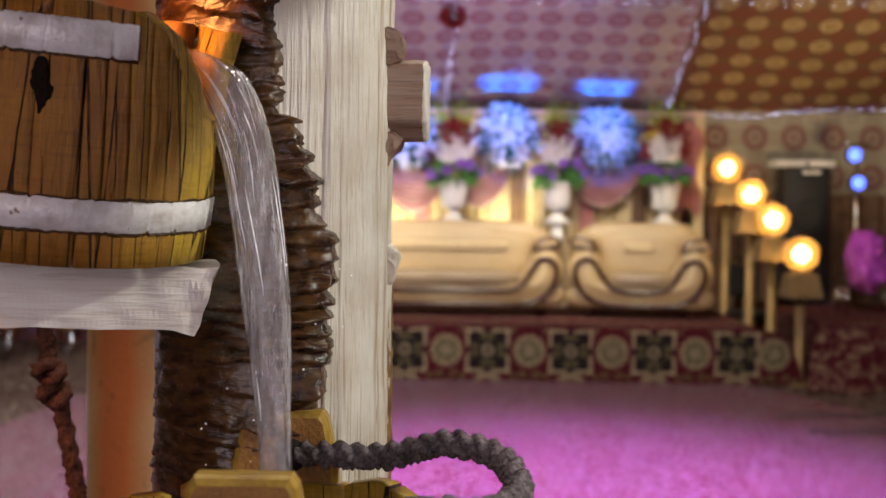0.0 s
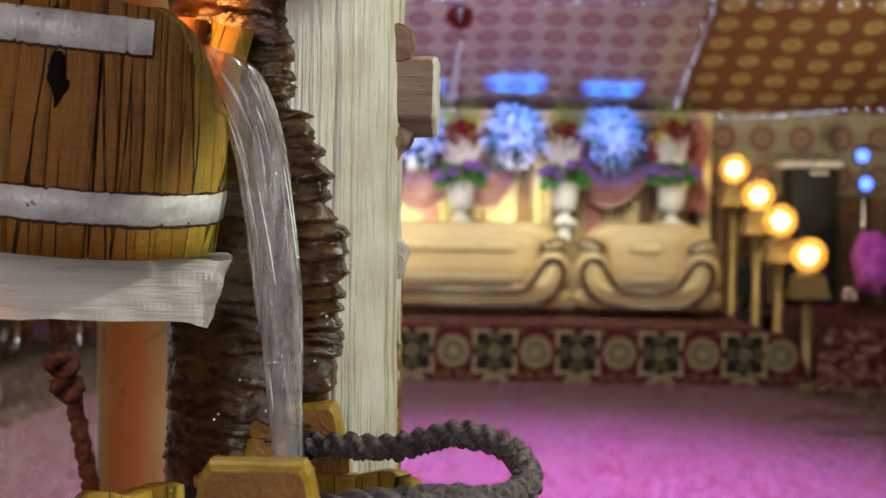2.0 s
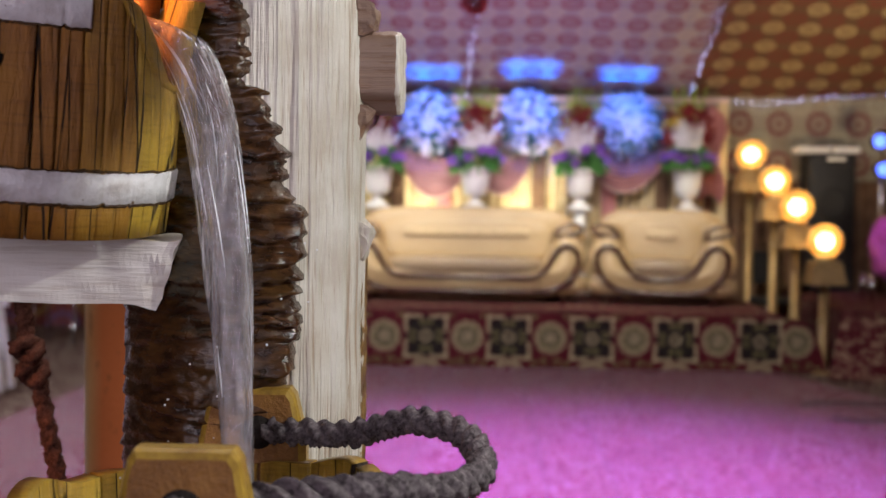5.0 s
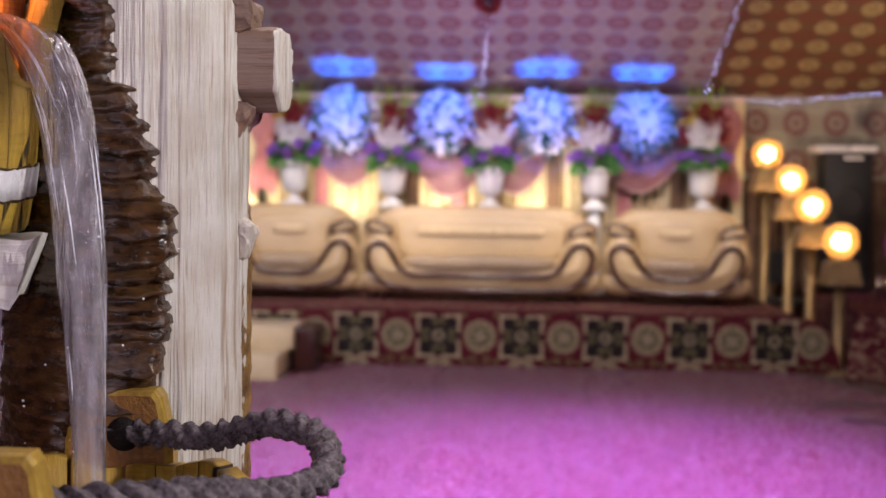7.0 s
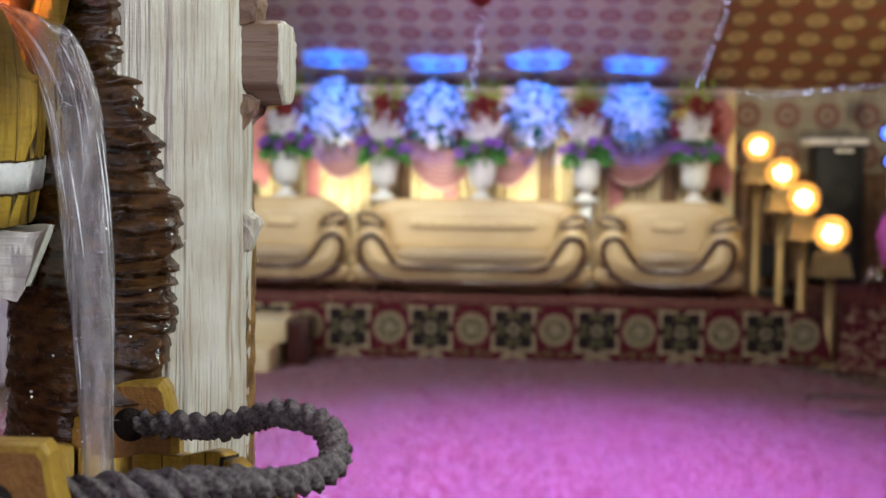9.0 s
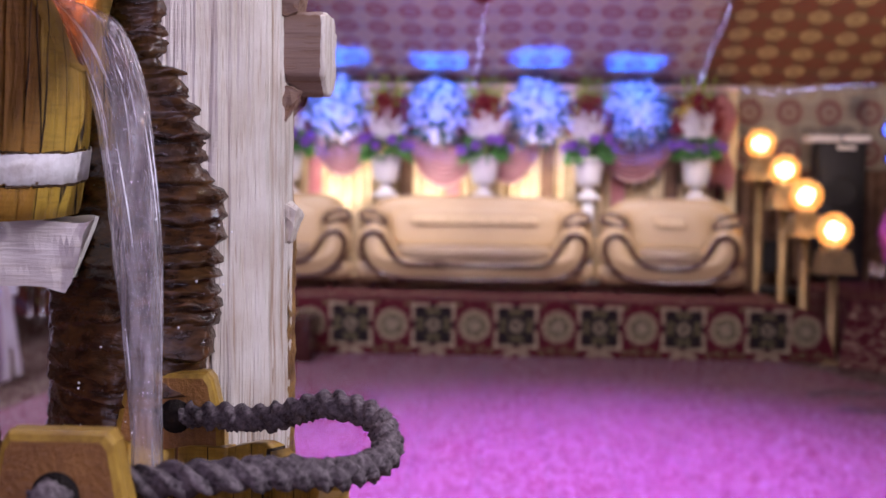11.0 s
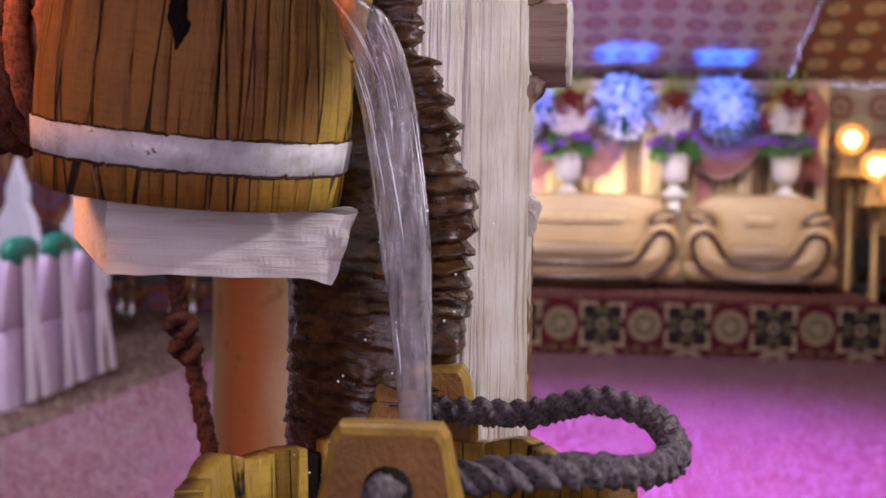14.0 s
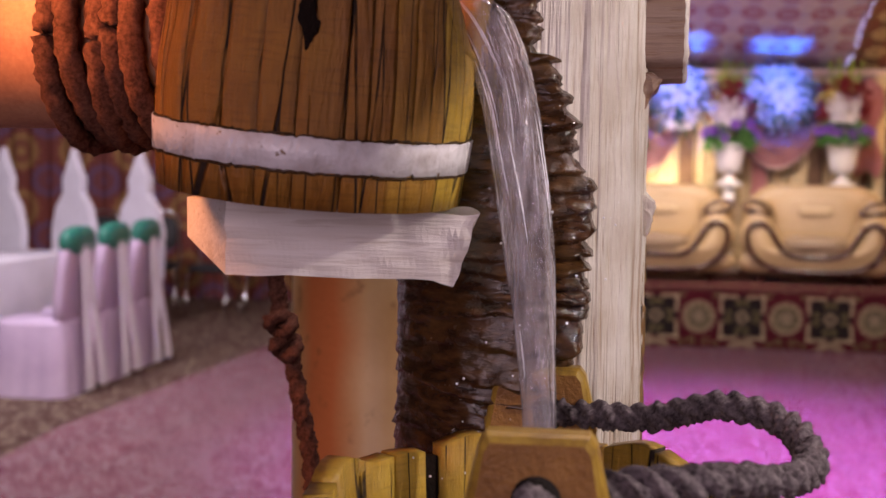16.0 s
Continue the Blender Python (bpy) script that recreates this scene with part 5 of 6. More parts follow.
def vase_and_flowers(x, rim):
    base = 1.335
    th = empty("pedestal", x, 12.0, STAGE_Z, "white plaster pedestal behind the sofas", "pedestal", "pedestals")
    bm = bmesh.new()
    h = base - STAGE_Z
    block(bm, -0.05, 0.05, -0.05, 0.05, 0.04, h - 0.04, 0.01)
    part("shaft", bm, VASEWHITE, th)
    for z0, z1 in ((0, 0.04), (h - 0.04, h - 0.001)):
        bm = bmesh.new()
        block(bm, -0.11, 0.11, -0.11, 0.11, z0, z1, 0.008)
        part("plate", bm, VASEWHITE, th)
    vs = empty("urn_vase", x, 12.0, base, "white fluted urn vase on a pedestal", "vase", "urn vases")
    hh = rim - base
    bm = bmesh.new()
    lathe(bm, [(0.055, 0.235), (0.095, 0.265), (0.112, 0.32), (0.124, 0.48), (0.136, 0.70), (0.146, 0.86)], seg=96, flute=0.09, flutes=24)
    for v in bm.verts:
        v.co.z *= hh
    part("bowl", bm, VASEWHITE, vs, "fluted bowl")
    bm = bmesh.new()
    lathe(bm, [(0.085, 0.0), (0.085, 0.05 * hh), (0.070, 0.07 * hh), (0.045, 0.13 * hh), (0.042, 0.18 * hh), (0.060, 0.245 * hh)], seg=32)
    part("foot", bm, VASEWHITE, vs)
    bm = bmesh.new()
    lathe(bm, [(0.146, 0.85 * hh), (0.162, 0.90 * hh), (0.168, 0.95 * hh), (0.162, hh), (0.13, hh), (0.12, 0.93 * hh)], seg=40)
    part("rim", bm, VASEWHITE, vs)
    fl = empty("flower_arrangement", x, 12.0, rim, "purple, white and red flowers with green leaves in an urn", "flowers", "urn flowers")
    bm = bmesh.new()
    for k in range(380):
        a, e = random.uniform(0, 6.28), random.uniform(-0.5, 1.1)
        d = Vector((math.cos(a) * math.cos(e), math.sin(a) * math.cos(e), math.sin(e)))
        p = Vector((d.x * 0.15, d.y * 0.13, 0.065 + d.z * 0.11))
        petal(bm, p, d + Vector((0, 0, 0.15)), random.uniform(0.07, 0.15), random.uniform(0.03, 0.055), 0.5)
    part("foliage", bm, LEAF, fl, "green leaves")
    for k in range(6):
        a = -1.57 + (k - 2.5) * 0.5 + random.uniform(-0.15, 0.15)
        c = Vector((0.21 * math.cos(a) * 1.15, 0.17 * math.sin(a), random.choice((0.06, 0.09, 0.15)) + random.uniform(-0.02, 0.03)))
        bm = bmesh.new()
        n = 70
        for i in range(n):
            zz = 1 - 2 * (i + 0.5) / n
            t = i * 2.39996
            d = Vector((math.sqrt(1 - zz * zz) * math.cos(t), math.sqrt(1 - zz * zz) * math.sin(t), zz))
            petal(bm, d * 0.018, d, 0.042, 0.022)
        m = part("chrysanthemum", bm, PURPLEPETAL, fl, "purple pompon flower")
        m.location = c
    for k in range(17):
        bm = bmesh.new()
        a = random.uniform(3.3, 6.1)
        lean = random.uniform(0.05, 0.75)
        tall = random.uniform(0.62, 1.1)
        d = Vector((math.cos(a) * lean * 1.2, math.sin(a) * lean * 0.6, 1)).normalized()
        p0 = Vector((math.cos(a) * 0.08, math.sin(a) * 0.08, 0.13))
        for i in range(15):
            p = p0 + d * (0.05 + 0.018 * i) * tall + Vector((random.gauss(0, 0.018), random.gauss(0, 0.014), random.gauss(0, 0.006)))
            blossom(bm, p, (random.uniform(-1, 1), -0.9, random.uniform(-0.2, 0.8)), 0.021 * (1.15 - i / 22), 5)
        tube(bm, [p0 + d * 0.05 * q * tall for q in range(7)], 0.006, 5)
        part("flower_spike", bm, WHITEPETAL, fl, "white flower spike")
    bm = bmesh.new()
    for k in range(300):
        a, r = random.uniform(0, 6.28), random.uniform(0.0, 0.27)
        p = Vector((r * math.cos(a), 0.03 + 0.05 * math.sin(a), random.uniform(0.30, 0.62) - r * 0.35))
        blossom(bm, p, (random.uniform(-1, 1), -0.8, random.uniform(-0.3, 0.8)), random.uniform(0.018, 0.03), 5)
    part("red_bloom", bm, REDPETAL, fl, "dark red blooms")["kind"] = "stuff"
    bm = bmesh.new()
    for k in range(18):
        p = Vector((random.gauss(-0.14, 0.05), 0.02, random.uniform(0.36, 0.48)))
        blossom(bm, p, (random.uniform(-1, 1), -1, 0.4), 0.022, 5)
    part("yellow_bloom", bm, YELLOWPETAL, fl, "yellow blooms")["kind"] = "stuff"
    for k in range(6):
        bm = bmesh.new()
        lean = -0.4 + 0.8 * k / 5 + random.uniform(-0.1, 0.1)
        p0 = Vector((lean * 0.22, 0.05, 0.47))
        d = Vector((lean * 0.6, -0.05, 1)).normalized()
        for i in range(9):
            for s in (-1, 1):
                petal(bm, p0 + d * 0.036 * i, d + Vector((s * 0.4, 0, 0)), 0.065 * (1.2 - i / 11), 0.022)
        part("flower_spear", bm, SPEAR, fl, "upright yellow green flower spear")


def bouquet(x, z):
    th = empty("wall_bouquet", x, 12.08, z, "large cluster of white orchids lit blue on the backdrop", "flowers", "wall bouquets")
    bm = bmesh.new()
    for k in range(640):
        zz = random.uniform(-1, 1)
        t = random.uniform(math.pi, 2 * math.pi)
        q = math.sqrt(1 - zz * zz)
        d = Vector((q * math.cos(t), q * math.sin(t), zz))
        k2 = random.uniform(0.55, 1.06) * (1 + 0.34 * noise.noise(d * 2.8 + Vector((x, 0, 0))))
        w = 0.295 - 0.05 * max(0, -zz)
        blossom(bm, (d.x * w * k2, d.y * 0.15 * k2, d.z * 0.305 * k2), d + Vector((0, -0.5, 0)), random.uniform(0.012, 0.025), 5)
    part("blossoms", bm, WHITEPETAL, th, "white orchid blossoms")
    bm = bmesh.new()
    for k in range(130):
        zz = random.uniform(-1, 1)
        t = random.uniform(math.pi, 2 * math.pi)
        q = math.sqrt(1 - zz * zz)
        d = Vector((q * math.cos(t), q * math.sin(t), zz))
        blossom(bm, (d.x * 0.275, d.y * 0.165, d.z * 0.29), d + Vector((0, -0.4, 0)), random.uniform(0.013, 0.022), 5)
    part("lilac_blossoms", bm, PINKPETAL, th, "pale lilac blossoms")
    bm = bmesh.new()
    for k in range(150):
        t = random.uniform(0, 6.28)
        d = Vector((math.cos(t), -0.25, math.sin(t)))
        petal(bm, (d.x * 0.16, 0.0, d.z * 0.17), d, random.uniform(0.14, 0.27), 0.018, 0.15)
    for k in range(120):
        t = random.uniform(0, 6.28)
        q = random.uniform(0.05, 0.24)
        petal(bm, (q * math.cos(t), -0.13 + 0.3 * q, q * math.sin(t)), (math.cos(t), -0.6, math.sin(t)), 0.09, 0.04, 0.3)
    part("fern", bm, DARKLEAF, th, "dark fern leaves")


def backdrop():
    th = empty("stage_backdrop", 0, 12.36, STAGE_Z, "gold pleated curtain backdrop with pink satin swags", "backdrop")
    inv = Matrix.Translation((0, -12.36, -STAGE_Z))

    def add(name, bm, mat_, label=""):
        ob = part(name, bm, mat_, th, label)
        ob.matrix_parent_inverse = inv
        return ob
    x0, x1 = -2.32, 2.20
    bm = bmesh.new()
    n = 620
    rows = []
    for z in (STAGE_Z + 0.002, 1.0, 1.4, 1.8, 2.36):
        row = []
        for i in range(n + 1):
            u = i / n
            x = x0 + (x1 - x0) * u
            a = 0.9 * noise.noise(Vector((x * 3, z * 0.4, 0)))
            row.append(bm.verts.new((x, 12.33 + 0.026 * math.sin(x * 58 + 3 * a) + 0.012 * math.sin(x * 21 + 2 * a), z)))
        rows.append(row)
    for a, b in zip(rows, rows[1:]):
        for i in range(n):
            bm.faces.new((a[i], a[i + 1], b[i + 1], b[i]))
    add("curtain", bm, CURTAIN, "gold brocade curtain in close pleats")
    # darker bands of pink and brown cloth that part the gold curtain
    for k, x in enumerate((-1.78, -0.86, -0.40, 0.55, 1.25, 1.78)):
        bm = bmesh.new()
        rows = []
        for z in (STAGE_Z + 0.003, 1.2, 1.8, 2.3):
            rows.append([bm.verts.new((x - 0.07 + 0.14 * i / 24, 12.275 + 0.02 * math.sin(i * 1.5 + z), z)) for i in range(25)])
        for a, b in zip(rows, rows[1:]):
            for i in range(24):
                bm.faces.new((a[i], a[i + 1], b[i + 1], b[i]))
        add("side_band", bm, BROWNDRAPE if k % 2 else PINKCLOTH, "narrow pleated band of dark satin")
    # swags hung between the vases
    for xa, xb, za, zb, sag in ((-2.3, -1.8, 1.9, 1.95, 0.32), (-1.86, -1.12, 1.95, 1.95, 0.42), (-0.92, -0.12, 1.98, 1.80, 0.46), (-0.1, 0.55, 1.72, 1.98, 0.36), (0.92, 1.86, 1.95, 1.95, 0.44)):
        for lo, hi, mat_, nm in ((0.0, 0.92, [PINKCLOTH, ROSESATIN], "swag"), (0.92, 1.0, PALESATIN, "swag_border")):
            bm = bmesh.new()
            nu, nv = 40, 40 if nm == "swag" else 6
            grid = []
            for j in range(nv + 1):
                v = lo + (hi - lo) * j / nv
                row = []
                for i in range(nu + 1):
                    u = i / nu
                    s = math.sin(math.pi * u) ** 0.85
                    row.append(bm.verts.new((xa + (xb - xa) * u, 12.235 - 0.05 * s - 0.02 * math.sin(v * 50 + 2 * u) * (0.3 + s), za + (zb - za) * u - 0.1 * s - (sag - 0.1) * v * s - 0.05 * v)))
                grid.append(row)
            for j, (a, b) in enumerate(zip(grid, grid[1:])):
                for i in range(nu):
                    bm.faces.new((a[i], a[i + 1], b[i + 1], b[i])).material_index = (j // 3) % 2 if nm == "swag" else 0
            add(nm, bm, mat_, "pleated pink satin swag" if nm == "swag" else "pale satin border")
    # hanging tails at both ends
    for s, x in ((1, 2.24), (-1, -2.36)):
        bm = bmesh.new()
        rows = []
        for j in range(20):
            z = 2.36 - 0.88 * j / 19
            w = 0.11 + 0.04 * math.sin(j * 0.5)
            rows.append([bm.verts.new((x - w + 2 * w * i / 30, 12.22 - 0.025 * math.sin(i * 1.1 + j * 0.08), z - 0.1 * abs(i - 15) / 15)) for i in range(31)])
        for a, b in zip(rows, rows[1:]):
            for i in range(30):
                bm.faces.new((a[i], a[i + 1], b[i + 1], b[i]))
        add("tail", bm, PINKCLOTH, "pink satin tail hanging in folds")
        bm = bmesh.new()
        block(bm, x + s * 0.13 - 0.05, x + s * 0.13 + 0.05, 12.28, 12.36, STAGE_Z + 0.002, 2.40, 0.01)
        add("upright", bm, CREAMPAINT, "gold papered upright")
    bm = bmesh.new()
    block(bm, -2.54, 2.42, 12.27, 12.40, 2.38, 2.425, 0.006)
    add("top_rail", bm, PALESATIN, "pale cloth covered top rail")


def ball_lamp(x, y, z, foot):
    th = empty("globe_lamp", x, y, foot, "gold floor lamp with a glowing jewelled globe", "lamp", "globe lamps")
    h = z - foot
    bm = bmesh.new()
    lathe(bm, [(0.11, 0.0), (0.11, 0.015), (0.05, 0.03), (0.042, 0.06), (0.040, h - 0.34)], seg=24)
    part("pole", bm, GOLD, th, "gold tubular pole")
    bm = bmesh.new()
    # square tapered pedestal under the globe
    for (ha, za), (hb, zb) in (((0.152, -0.355), (0.152, -0.330)), ((0.142, -0.330), (0.112, -0.165))):
        lo = [bm.verts.new((sx * ha, sy * ha, h + za)) for sx, sy in ((-1, -1), (1, -1), (1, 1), (-1, 1))]
        hi = [bm.verts.new((sx * hb, sy * hb, h + zb)) for sx, sy in ((-1, -1), (1, -1), (1, 1), (-1, 1))]
        for i in range(4):
            bm.faces.new((lo[i], lo[(i + 1) % 4], hi[(i + 1) % 4], hi[i]))
        bm.faces.new(lo[::-1])
        bm.faces.new(hi)
    part("capital", bm, GOLD, th, "square gold capital with relief flowers", False)
    for dx, dy, tz in ((0, -1, 0), (1, 0, 90), (-1, 0, -90)):
        bm = bmesh.new()
        for k in range(6):
            a = 2 * math.pi * k / 6
            puff(bm, 0.024 * math.cos(a), 0, 0.024 * math.sin(a), 0.028, 0.016, 0.028, 2, 4)
        puff(bm, 0, -0.004, 0, 0.024, 0.022, 0.024, 2, 4)
        o = part("relief_flower", bm, GOLD, th)
        o.matrix_basis = pose(dx * 0.129, dy * 0.129, h - 0.245, 0, 0, tz)
    bm = bmesh.new()
    bmesh.ops.create_icosphere(bm, subdivisions=3, radius=0.068)
    core = part("globe", bm, LAMPGLOW, th, "glowing amber glass globe")
    core.location = (0, 0, h)
    # jewelled cage: rings over the globe
    bm = bmesh.new()
    n = 150
    for i in range(n):
        zz = 1 - 2 * (i + 0.5) / n
        t = i * 2.39996
        q = math.sqrt(1 - zz * zz)
        d = Vector((q * math.cos(t), q * math.sin(t), zz))
        if d.z < -0.92:
            continue
        a = d.orthogonal().normalized()
        b = d.cross(a)
        path = [d * 0.140 + (a * math.cos(s) + b * math.sin(s)) * 0.0185 for s in [2 * math.pi * k / 10 for k in range(10)]]
        tube(bm, path, 0.0050, 5, 0, 0, 0, 0, True)
    cage = part("cage", bm, GOLDCAGE, th, "pierced golden cage of small rings")
    cage.location = (0, 0, h)
    bm = bmesh.new()
    lathe(bm, [(0.075, -0.175), (0.085, -0.15), (0.06, -0.12)], seg=24)
    neck = part("neck", bm, GOLD, th)
    neck.location = (0, 0, h)
    data = bpy.data.lights.new("globe_light", "POINT")
    data.energy, data.color, data.shadow_soft_size = 9, (1.0, 0.62, 0.25), 0.09
    lt = new("globe_light", data)
    lt.location = (x, y - 0.0, z + 0.0)


def fairy_lights(points, n, name="fairy_lights"):
    th = tagged(new(name), "string of small white fairy lights on the tent cloth", "fairy lights", "strings of lights")
    th.location = points[0]
    inv = Matrix.Translation(-Vector(points[0]))
    path = smooth_path(points, n)
    path = [p + Vector((random.gauss(0, 0.008), random.gauss(0, 0.004), random.gauss(0, 0.006))) for p in path]
    bm = bmesh.new()
    tube(bm, path, 0.0014, 4)
    part("cable", bm, WIRE, th).matrix_parent_inverse = inv
    bm = bmesh.new()
    for p in path:
        bmesh.ops.create_icosphere(bm, subdivisions=1, radius=random.uniform(0.0035, 0.0062), matrix=Matrix.Translation(p + Vector((random.gauss(0, 0.012), -0.012, random.gauss(0, 0.012)))))
    ob = part("bulbs", bm, BEADGLOW, th, "tiny glowing bulbs")
    ob.matrix_parent_inverse = inv
    ob["kind"] = "stuff"


def roof_z(y):
    """Height of the roof cloth over y, a little below it."""
    d = (12.64 - y) / math.cos(radians(28))
    return 2.45 + (12.64 - y) * math.tan(radians(28)) - 0.24 * math.sin(math.pi * d / 9.6) - 0.045


# ---- the side of the stage ----
def sound_corner():
    th = empty("loudspeaker", 3.385, 12.2, 0.54, "tall black loudspeaker standing behind the lamps", "speaker")
    bm = bmesh.new()
    block(bm, -0.225, 0.225, -0.18, 0.18, 0, 1.345, 0.02)
    part("cabinet", bm, BLACK, th)
    bm = bmesh.new()
    block(bm, -0.19, 0.19, -0.194, -0.181, 0.06, 1.22, 0.006)
    part("grille", bm, BLACK, th, "black metal grille")
    for z, r in ((0.35, 0.15), (0.85, 0.15)):
        bm = bmesh.new()
        lathe(bm, [(r, 0.0), (r + 0.006, 0.006), (r - 0.02, 0.008), (r * 0.4, 0.003), (0.01, 0.004)], seg=32, tilt=Matrix.Rotation(radians(90), 3, "X"))
        c = part("cone", bm, BLACK, th)
        c.location = (0, -0.194, z)
    bm = bmesh.new()
    block(bm, -0.06, 0.12, -0.197, -0.183, 1.275, 1.305, 0.003)
    part("badge", bm, STUD, th, "pale plain badge")
    for x, w, zz, tilt in ((3.21, 0.30, 1.89, 3), (3.52, 0.26, 1.889, 0)):
        bm = bmesh.new()
        block(bm, -w / 2, w / 2, -0.14, 0.14, 0, 0.06, 0.006)
        ob = tagged(part("white_case", bm, VASEWHITE), "flat white case lying on the loudspeaker", "case", "cases")
        ob.matrix_world = pose(x, 12.17, zz - (0.0 if tilt == 0 else 0.003), 0, 0, tilt)
    # stand with a light
    th = empty("light_stand", 3.72, 11.6, 0.54, "grey tripod stand with stage lights", "stand")
    bm = bmesh.new()
    lathe(bm, [(0.014, 0.02), (0.014, 1.56)], seg=12)
    part("pole", bm, STEEL, th)
    for a in (90, 210, 330):
        bm = bmesh.new()
        d = Vector((math.cos(radians(a)), math.sin(radians(a)), 0))
        tube(bm, [Vector((0, 0, 0.35)), d * 0.15 + Vector((0, 0, 0.18)), d * 0.3 + Vector((0, 0, 0.01))], 0.009, 8)
        part("leg", bm, STEEL, th)
    bm = bmesh.new()
    tube(bm, [Vector((-0.12, 0, 1.54)), Vector((0.12, 0, 1.54))], 0.011, 8)
    part("crossbar", bm, STEEL, th)
    for sx, hz, m in ((-0.06, 1.44, BLUEGLOW), (-0.02, 1.18, BLUEGLOW)):
        bm = bmesh.new()
        lathe(bm, [(0.05, -0.12), (0.07, -0.06), (0.075, 0.03), (0.07, 0.03)], seg=24, tilt=Matrix.Rotation(radians(90), 3, "X"))
        c = part("lamp_head", bm, BLACK, th)
        c.location = (sx, -0.09, hz)
        bm = bmesh.new()
        lathe(bm, [(0.062, 0.0), (0.05, 0.006), (0.001, 0.008)], seg=24, tilt=Matrix.Rotation(radians(90), 3, "X"))
        g = part("lens", bm, m, c, "glowing blue lens")
        g.location = (0, -0.031, 0)
    # pink cloth hung over a chair, brightened by an added purple spot
    th = empty("draped_chair", 3.62, 10.9, 0.54, "chair covered with a dusky pink cloth", "chair")
    bm = bmesh.new()
    puff(bm, 0, 0.1, 0.46, 0.32, 0.24, 0.52, 2.2, 16, 0.05, 0.08)
    part("cover", bm, MAGENTA, th, "dusky pink satin cover")
    for sx in (-0.2, 0.2):
        for sy in (-0.05, 0.2):
            bm = bmesh.new()
            lathe(bm, [(0.014, 0), (0.014, 0.25)], sx, sy, 0, 10)
            part("leg", bm, STEEL, th)
    # metal chair behind the lamps
    for x, y, turn in ((2.82, 11.9, 20),):
        folding_chair(x, y, 0, turn)


def folding_chair(x, y, z, turn):
    th = empty("metal_chair", x, y, z, "metal chair with a dark padded seat and bright legs", "chair", "metal chairs", turn)
    bm = bmesh.new()
    puff(bm, 0, 0, 0.45, 0.40, 0.40, 0.07, 5, 10)
    part("seat", bm, BLACK, th)
    bm = bmesh.new()
    puff(bm, 0, 0.20, 0.76, 0.36, 0.05, 0.32, 4, 10, 0.02)
    part("backrest", bm, BLACK, th)
    bm = bmesh.new()
    tube(bm, smooth_path([(-0.2, 0.2, 0.42), (-0.2, 0.21, 0.7), (-0.17, 0.22, 0.92), (0, 0.225, 0.97), (0.17, 0.22, 0.92), (0.2, 0.21, 0.7), (0.2, 0.2, 0.42)], 40), 0.013, 8)
    part("back_frame", bm, STEEL, th)
    for sx in (-0.18, 0.18):
        for sy, b in ((-0.17, -0.05), (0.18, 0.06)):
            bm = bmesh.new()
            tube(bm, smooth_path([(sx, sy, 0.43), (sx * 1.08, sy + b * 0.3, 0.25), (sx * 1.02, sy + b, 0.12), (sx * 1.15, sy + b * 0.8, 0.0)], 16), 0.012, 8)
            part("leg", bm, STEEL, th)


# ---- guests' side ----
def covered_chair(x, y, turn):
    th = empty("covered_chair", x, y, 0, "banquet chair in a white cover with a green cap and sash", "chair", "covered chairs", turn)
    bm = bmesh.new()
    # skirt that falls to the floor in folds
    rows = []
    for z, s in ((0.003, 1.12), (0.2, 1.04), (0.44, 1.0), (0.47, 0.96)):
        row = []
        for i in range(48):
            a = 2 * math.pi * i / 48
            k = (abs(math.cos(a)) ** 5 + abs(math.sin(a)) ** 5) ** (-1 / 5)
            f = 1 + (0.05 * math.sin(i * 2.1) * (0.5 - z) * 1.6)
            row.append(bm.verts.new((0.225 * s * k * f * math.cos(a), 0.225 * s * k * f * math.sin(a), z)))
        rows.append(row)
    for a, b in zip(rows, rows[1:]):
        for i in range(48):
            bm.faces.new((a[i], a[(i + 1) % 48], b[(i + 1) % 48], b[i]))
    bm.faces.new(rows[-1])
    part("skirt", bm, LILAC, th, "white satin skirt")
    bm = bmesh.new()
    puff(bm, 0, 0.20, 0.70, 0.42, 0.09, 0.56, 4.5, 12, 0.03)
    part("back_cover", bm, LILAC, th)
    bm = bmesh.new()
    puff(bm, 0, 0.226, 0.950, 0.42, 0.12, 0.19, 2.6, 12)
    part("cap", bm, GREENSATIN, th, "green satin cap")
    for s in (-1, 1):
        bm = bmesh.new()
        path = [(s * 0.03, 0.27, 0.93), (s * 0.05, 0.30, 0.6), (s * 0.09, 0.34, 0.2), (s * 0.10, 0.35, 0.05)]
        for k, p in enumerate(smooth_path(path, 14)):
            w = 0.03 + 0.006 * k / 2
            v = [bm.verts.new((p.x - w, p.y, p.z)), bm.verts.new((p.x, p.y + 0.02, p.z)), bm.verts.new((p.x + w, p.y, p.z))]
            if k:
                bm.faces.new((last[0], last[1], v[1], v[0]))
                bm.faces.new((last[1], last[2], v[2], v[1]))
            last = v
        part("sash_tail", bm, LINEN, th, "white sash tail")


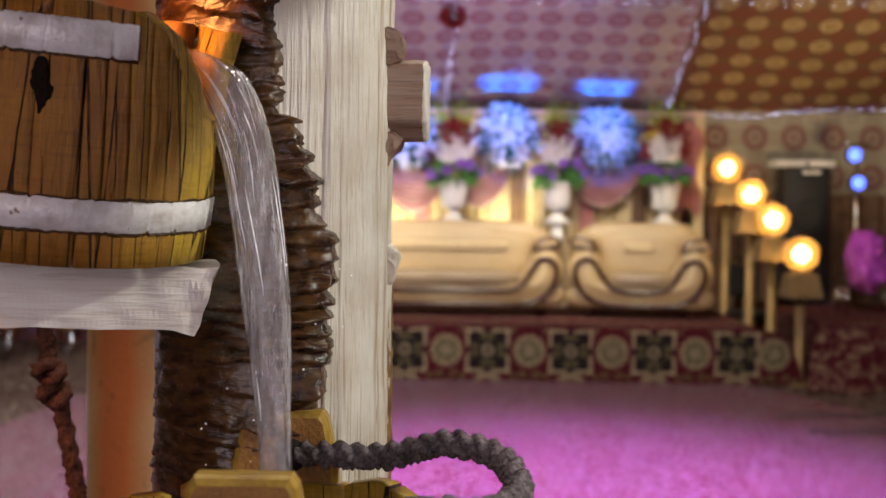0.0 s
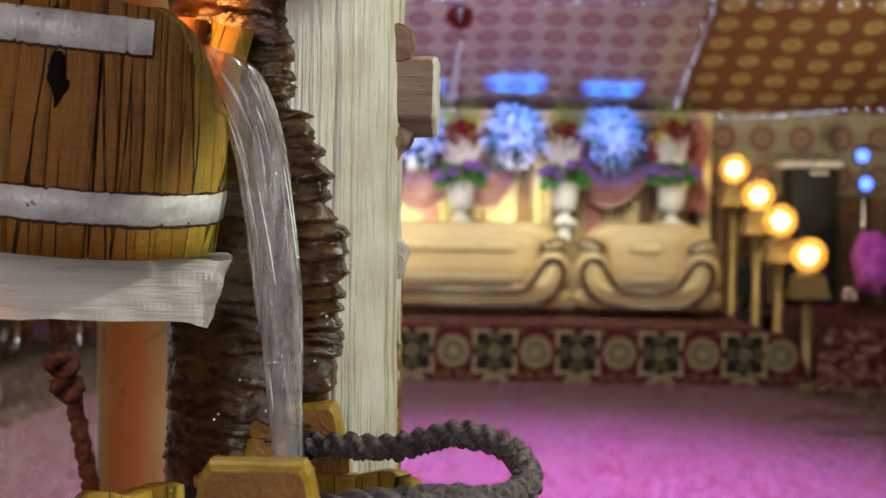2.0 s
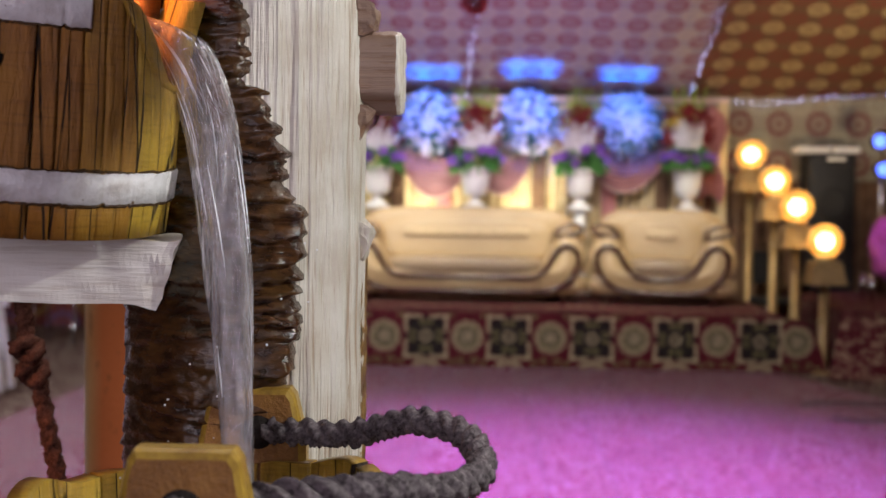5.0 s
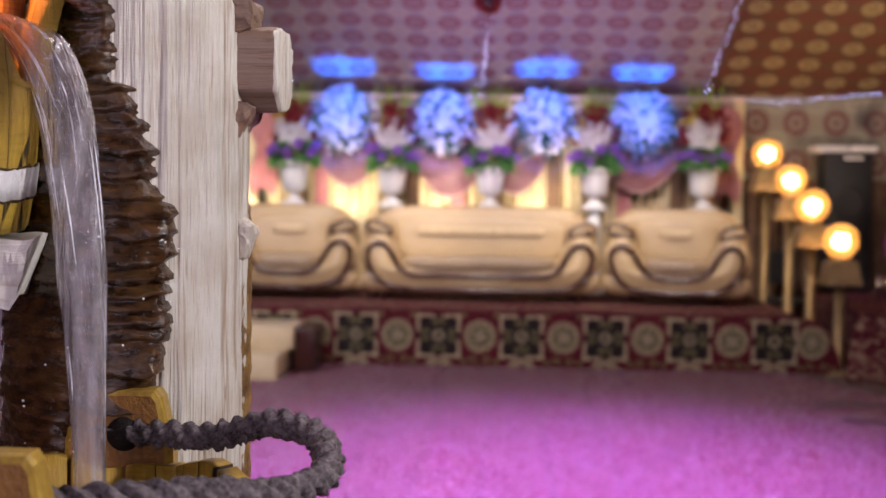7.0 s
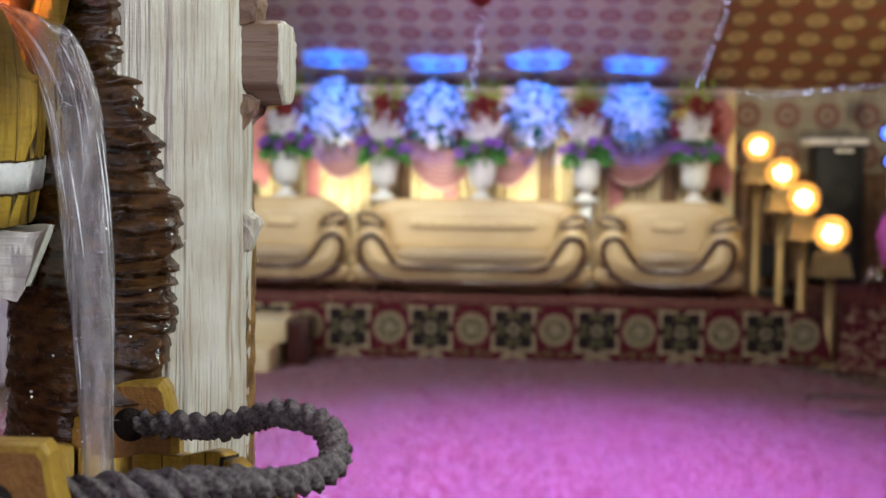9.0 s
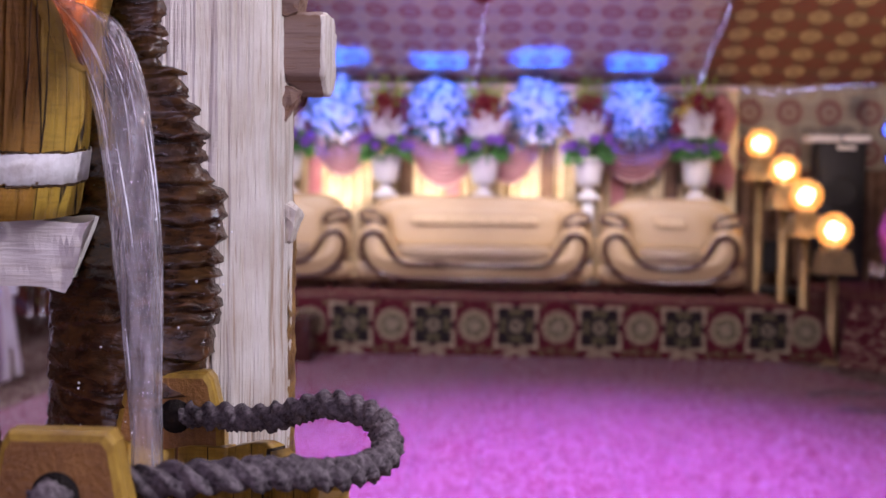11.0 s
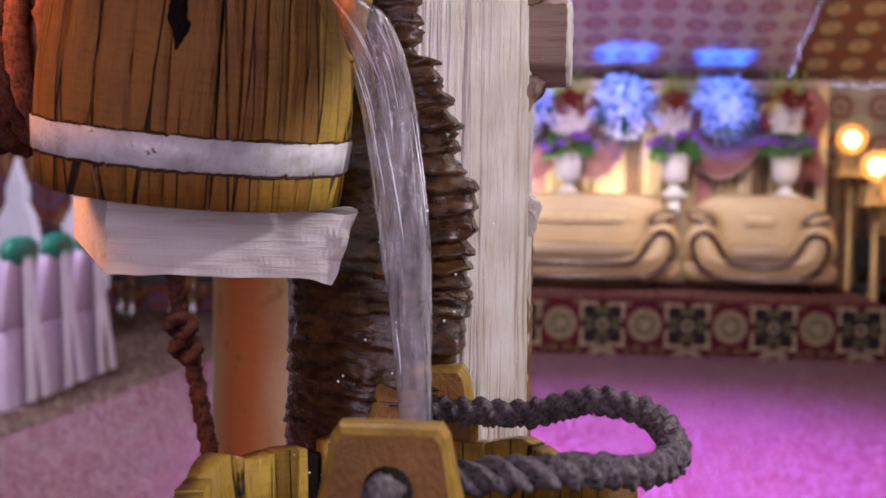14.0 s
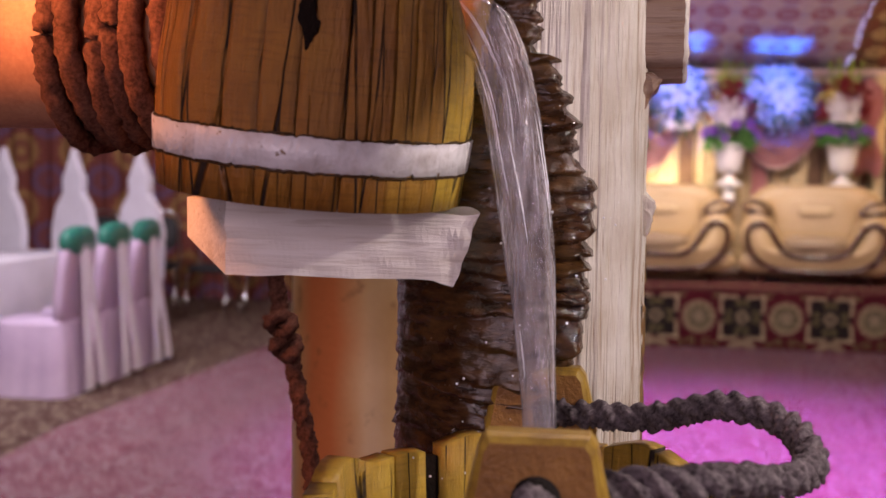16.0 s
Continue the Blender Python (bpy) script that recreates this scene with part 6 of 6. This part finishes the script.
def guests_side():
    th = empty("banquet_table", -4.62, 8.0, 0, "long banquet table under a white cloth", "table")
    bm = bmesh.new()
    rows = []
    for z, s in ((0.01, 1.05), (0.35, 1.02), (0.745, 1.0), (0.755, 0.99)):
        row = []
        for i in range(120):
            a = 2 * math.pi * i / 120
            k = (abs(math.cos(a)) ** 8 + abs(math.sin(a)) ** 8) ** (-1 / 8)
            f = 1 + 0.02 * math.sin(i * 1.7) * (0.75 - z)
            row.append(bm.verts.new((0.42 * s * k * f * math.cos(a), 0.95 * s * k * f * math.sin(a), z)))
        rows.append(row)
    for a, b in zip(rows, rows[1:]):
        for i in range(120):
            bm.faces.new((a[i], a[(i + 1) % 120], b[(i + 1) % 120], b[i]))
    bm.faces.new(rows[-1])
    part("cloth", bm, LINEN, th)
    for sx in (-0.3, 0.3):
        for sy in (-0.8, 0.8):
            bm = bmesh.new()
            lathe(bm, [(0.02, 0), (0.02, 0.73)], sx, sy, 0, 8)
            part("leg", bm, STEEL, th)
    for y in (7.2, 7.75, 8.3):
        covered_chair(-3.62, y, -90)
    # ornate white chairs with pointed backs further off
    for k, x in enumerate((-5.5, -4.85, -4.25)):
        th = empty("ornate_chair", x, 9.9, 0, "tall ornate white chair with a pointed carved back", "chair", "ornate chairs", -20)
        bm = bmesh.new()
        out = [(-0.24, 0.45), (0.24, 0.45), (0.25, 0.85), (0.20, 1.05), (0.11, 1.18), (0.12, 1.30), (0.06, 1.42), (0.0, 1.56), (-0.06, 1.42), (-0.12, 1.30), (-0.11, 1.18), (-0.20, 1.05), (-0.25, 0.85)]
        slab(bm, out[::-1], 0.18, 0.25, 0.02)
        part("backrest", bm, LINEN, th, "carved white back", False)
        bm = bmesh.new()
        puff(bm, 0, 0, 0.44, 0.5, 0.48, 0.12, 5, 8)
        part("seat", bm, LINEN, th)
        for sx in (-0.2, 0.2):
            for sy in (-0.18, 0.2):
                bm = bmesh.new()
                lathe(bm, [(0.02, 0), (0.026, 0.2), (0.03, 0.42)], sx, sy, 0, 10)
                part("leg", bm, LINEN, th)
    for x, y, turn in ((-3.9, 11.2, 0), (-4.5, 11.3, 15), (-3.35, 11.35, -10), (-5.1, 11.2, 5)):
        folding_chair(x, y, 0, turn)


hall()
stage()
ground_pieces()
pillar()
fountain()
water()
settee("sofa", 1.068, -0.146, 10.92, 0, "tan leather three-seat sofa with dark swooping wood trim", "sofa", 9)
settee("armchair", 0.645, 1.59, 10.90, -7, "tan leather armchair with dark swooping wood trim", "armchair", 2)
settee("armchair", 0.645, -1.88, 10.93, 7, "tan leather armchair with dark swooping wood trim", "armchair", 2)
for vx, rim in zip(VASE_X, (1.735, 1.703, 1.699, 1.701, 1.725)):
    vase_and_flowers(vx, rim)
for bx in BOUQUET_X:
    bouquet(bx, 2.14)
backdrop()
for lx, ly, lz in ((2.59, 12.0, 1.858), (2.663, 11.3, 1.596), (2.713, 10.7, 1.371), (2.812, 10.15, 1.093)):
    ball_lamp(lx, ly, lz, 0.0)
fairy_lights([(-0.19, 12.5, roof_z(12.5)), (-0.14, 11.8, roof_z(11.8)), (-0.10, 11.0, roof_z(11.0)), (-0.1, 9.5, roof_z(9.5))], 27)
fairy_lights([(2.06, 12.5, roof_z(12.5)), (2.08, 11.8, roof_z(11.8)), (2.11, 11.0, roof_z(11.0)), (2.1, 9.5, roof_z(9.5))], 29)
fairy_lights([(-2.08, 12.45, roof_z(12.45)), (-2.2, 11.8, roof_z(11.8)), (-2.33, 11.0, roof_z(11.0)), (-2.5, 9.5, roof_z(9.5))], 27)
fairy_lights([(2.1, 12.5, 2.43), (2.5, 12.5, 2.40), (3.1, 12.5, 2.41), (3.9, 12.5, 2.50), (5.5, 12.5, 2.5)], 44)
fairy_lights([(-3.2, 10.74, roof_z(10.74)), (-1.2, 10.75, roof_z(10.75) - 0.03), (0.2, 10.74, roof_z(10.74)), (1.6, 10.75, roof_z(10.75) - 0.03), (3.6, 10.74, roof_z(10.74))], 60)
bm = bmesh.new()
for i in range(160):
    zz = 1 - 2 * (i + 0.5) / 160
    t = i * 2.39996
    d = Vector((math.sqrt(1 - zz * zz) * math.cos(t), math.sqrt(1 - zz * zz) * math.sin(t), zz))
    petal(bm, d * 0.07, d, 0.06, 0.045)
ball = tagged(part("paper_ball", bm, REDPETAL), "dark red paper flower ball hung from the roof", "decoration")
ball.location = (-0.1, 10.95, roof_z(10.95) - 0.02)
sound_corner()
guests_side()
for points in (((2.22, 8.50, 0.012), (2.45, 8.62, 0.012), (2.75, 8.58, 0.012), (3.2, 8.70, 0.012), (3.9, 8.66, 0.012)), ((2.28, 7.98, 0.012), (2.5, 7.92, 0.012), (2.9, 8.02, 0.012), (3.6, 7.95, 0.012))):
    bm = bmesh.new()
    tube(bm, smooth_path(points, 40), 0.013, 8)
    tagged(part("floor_cable", bm, WIRE), "black cable lying on the carpet beside the stage", "cable", "floor cables")
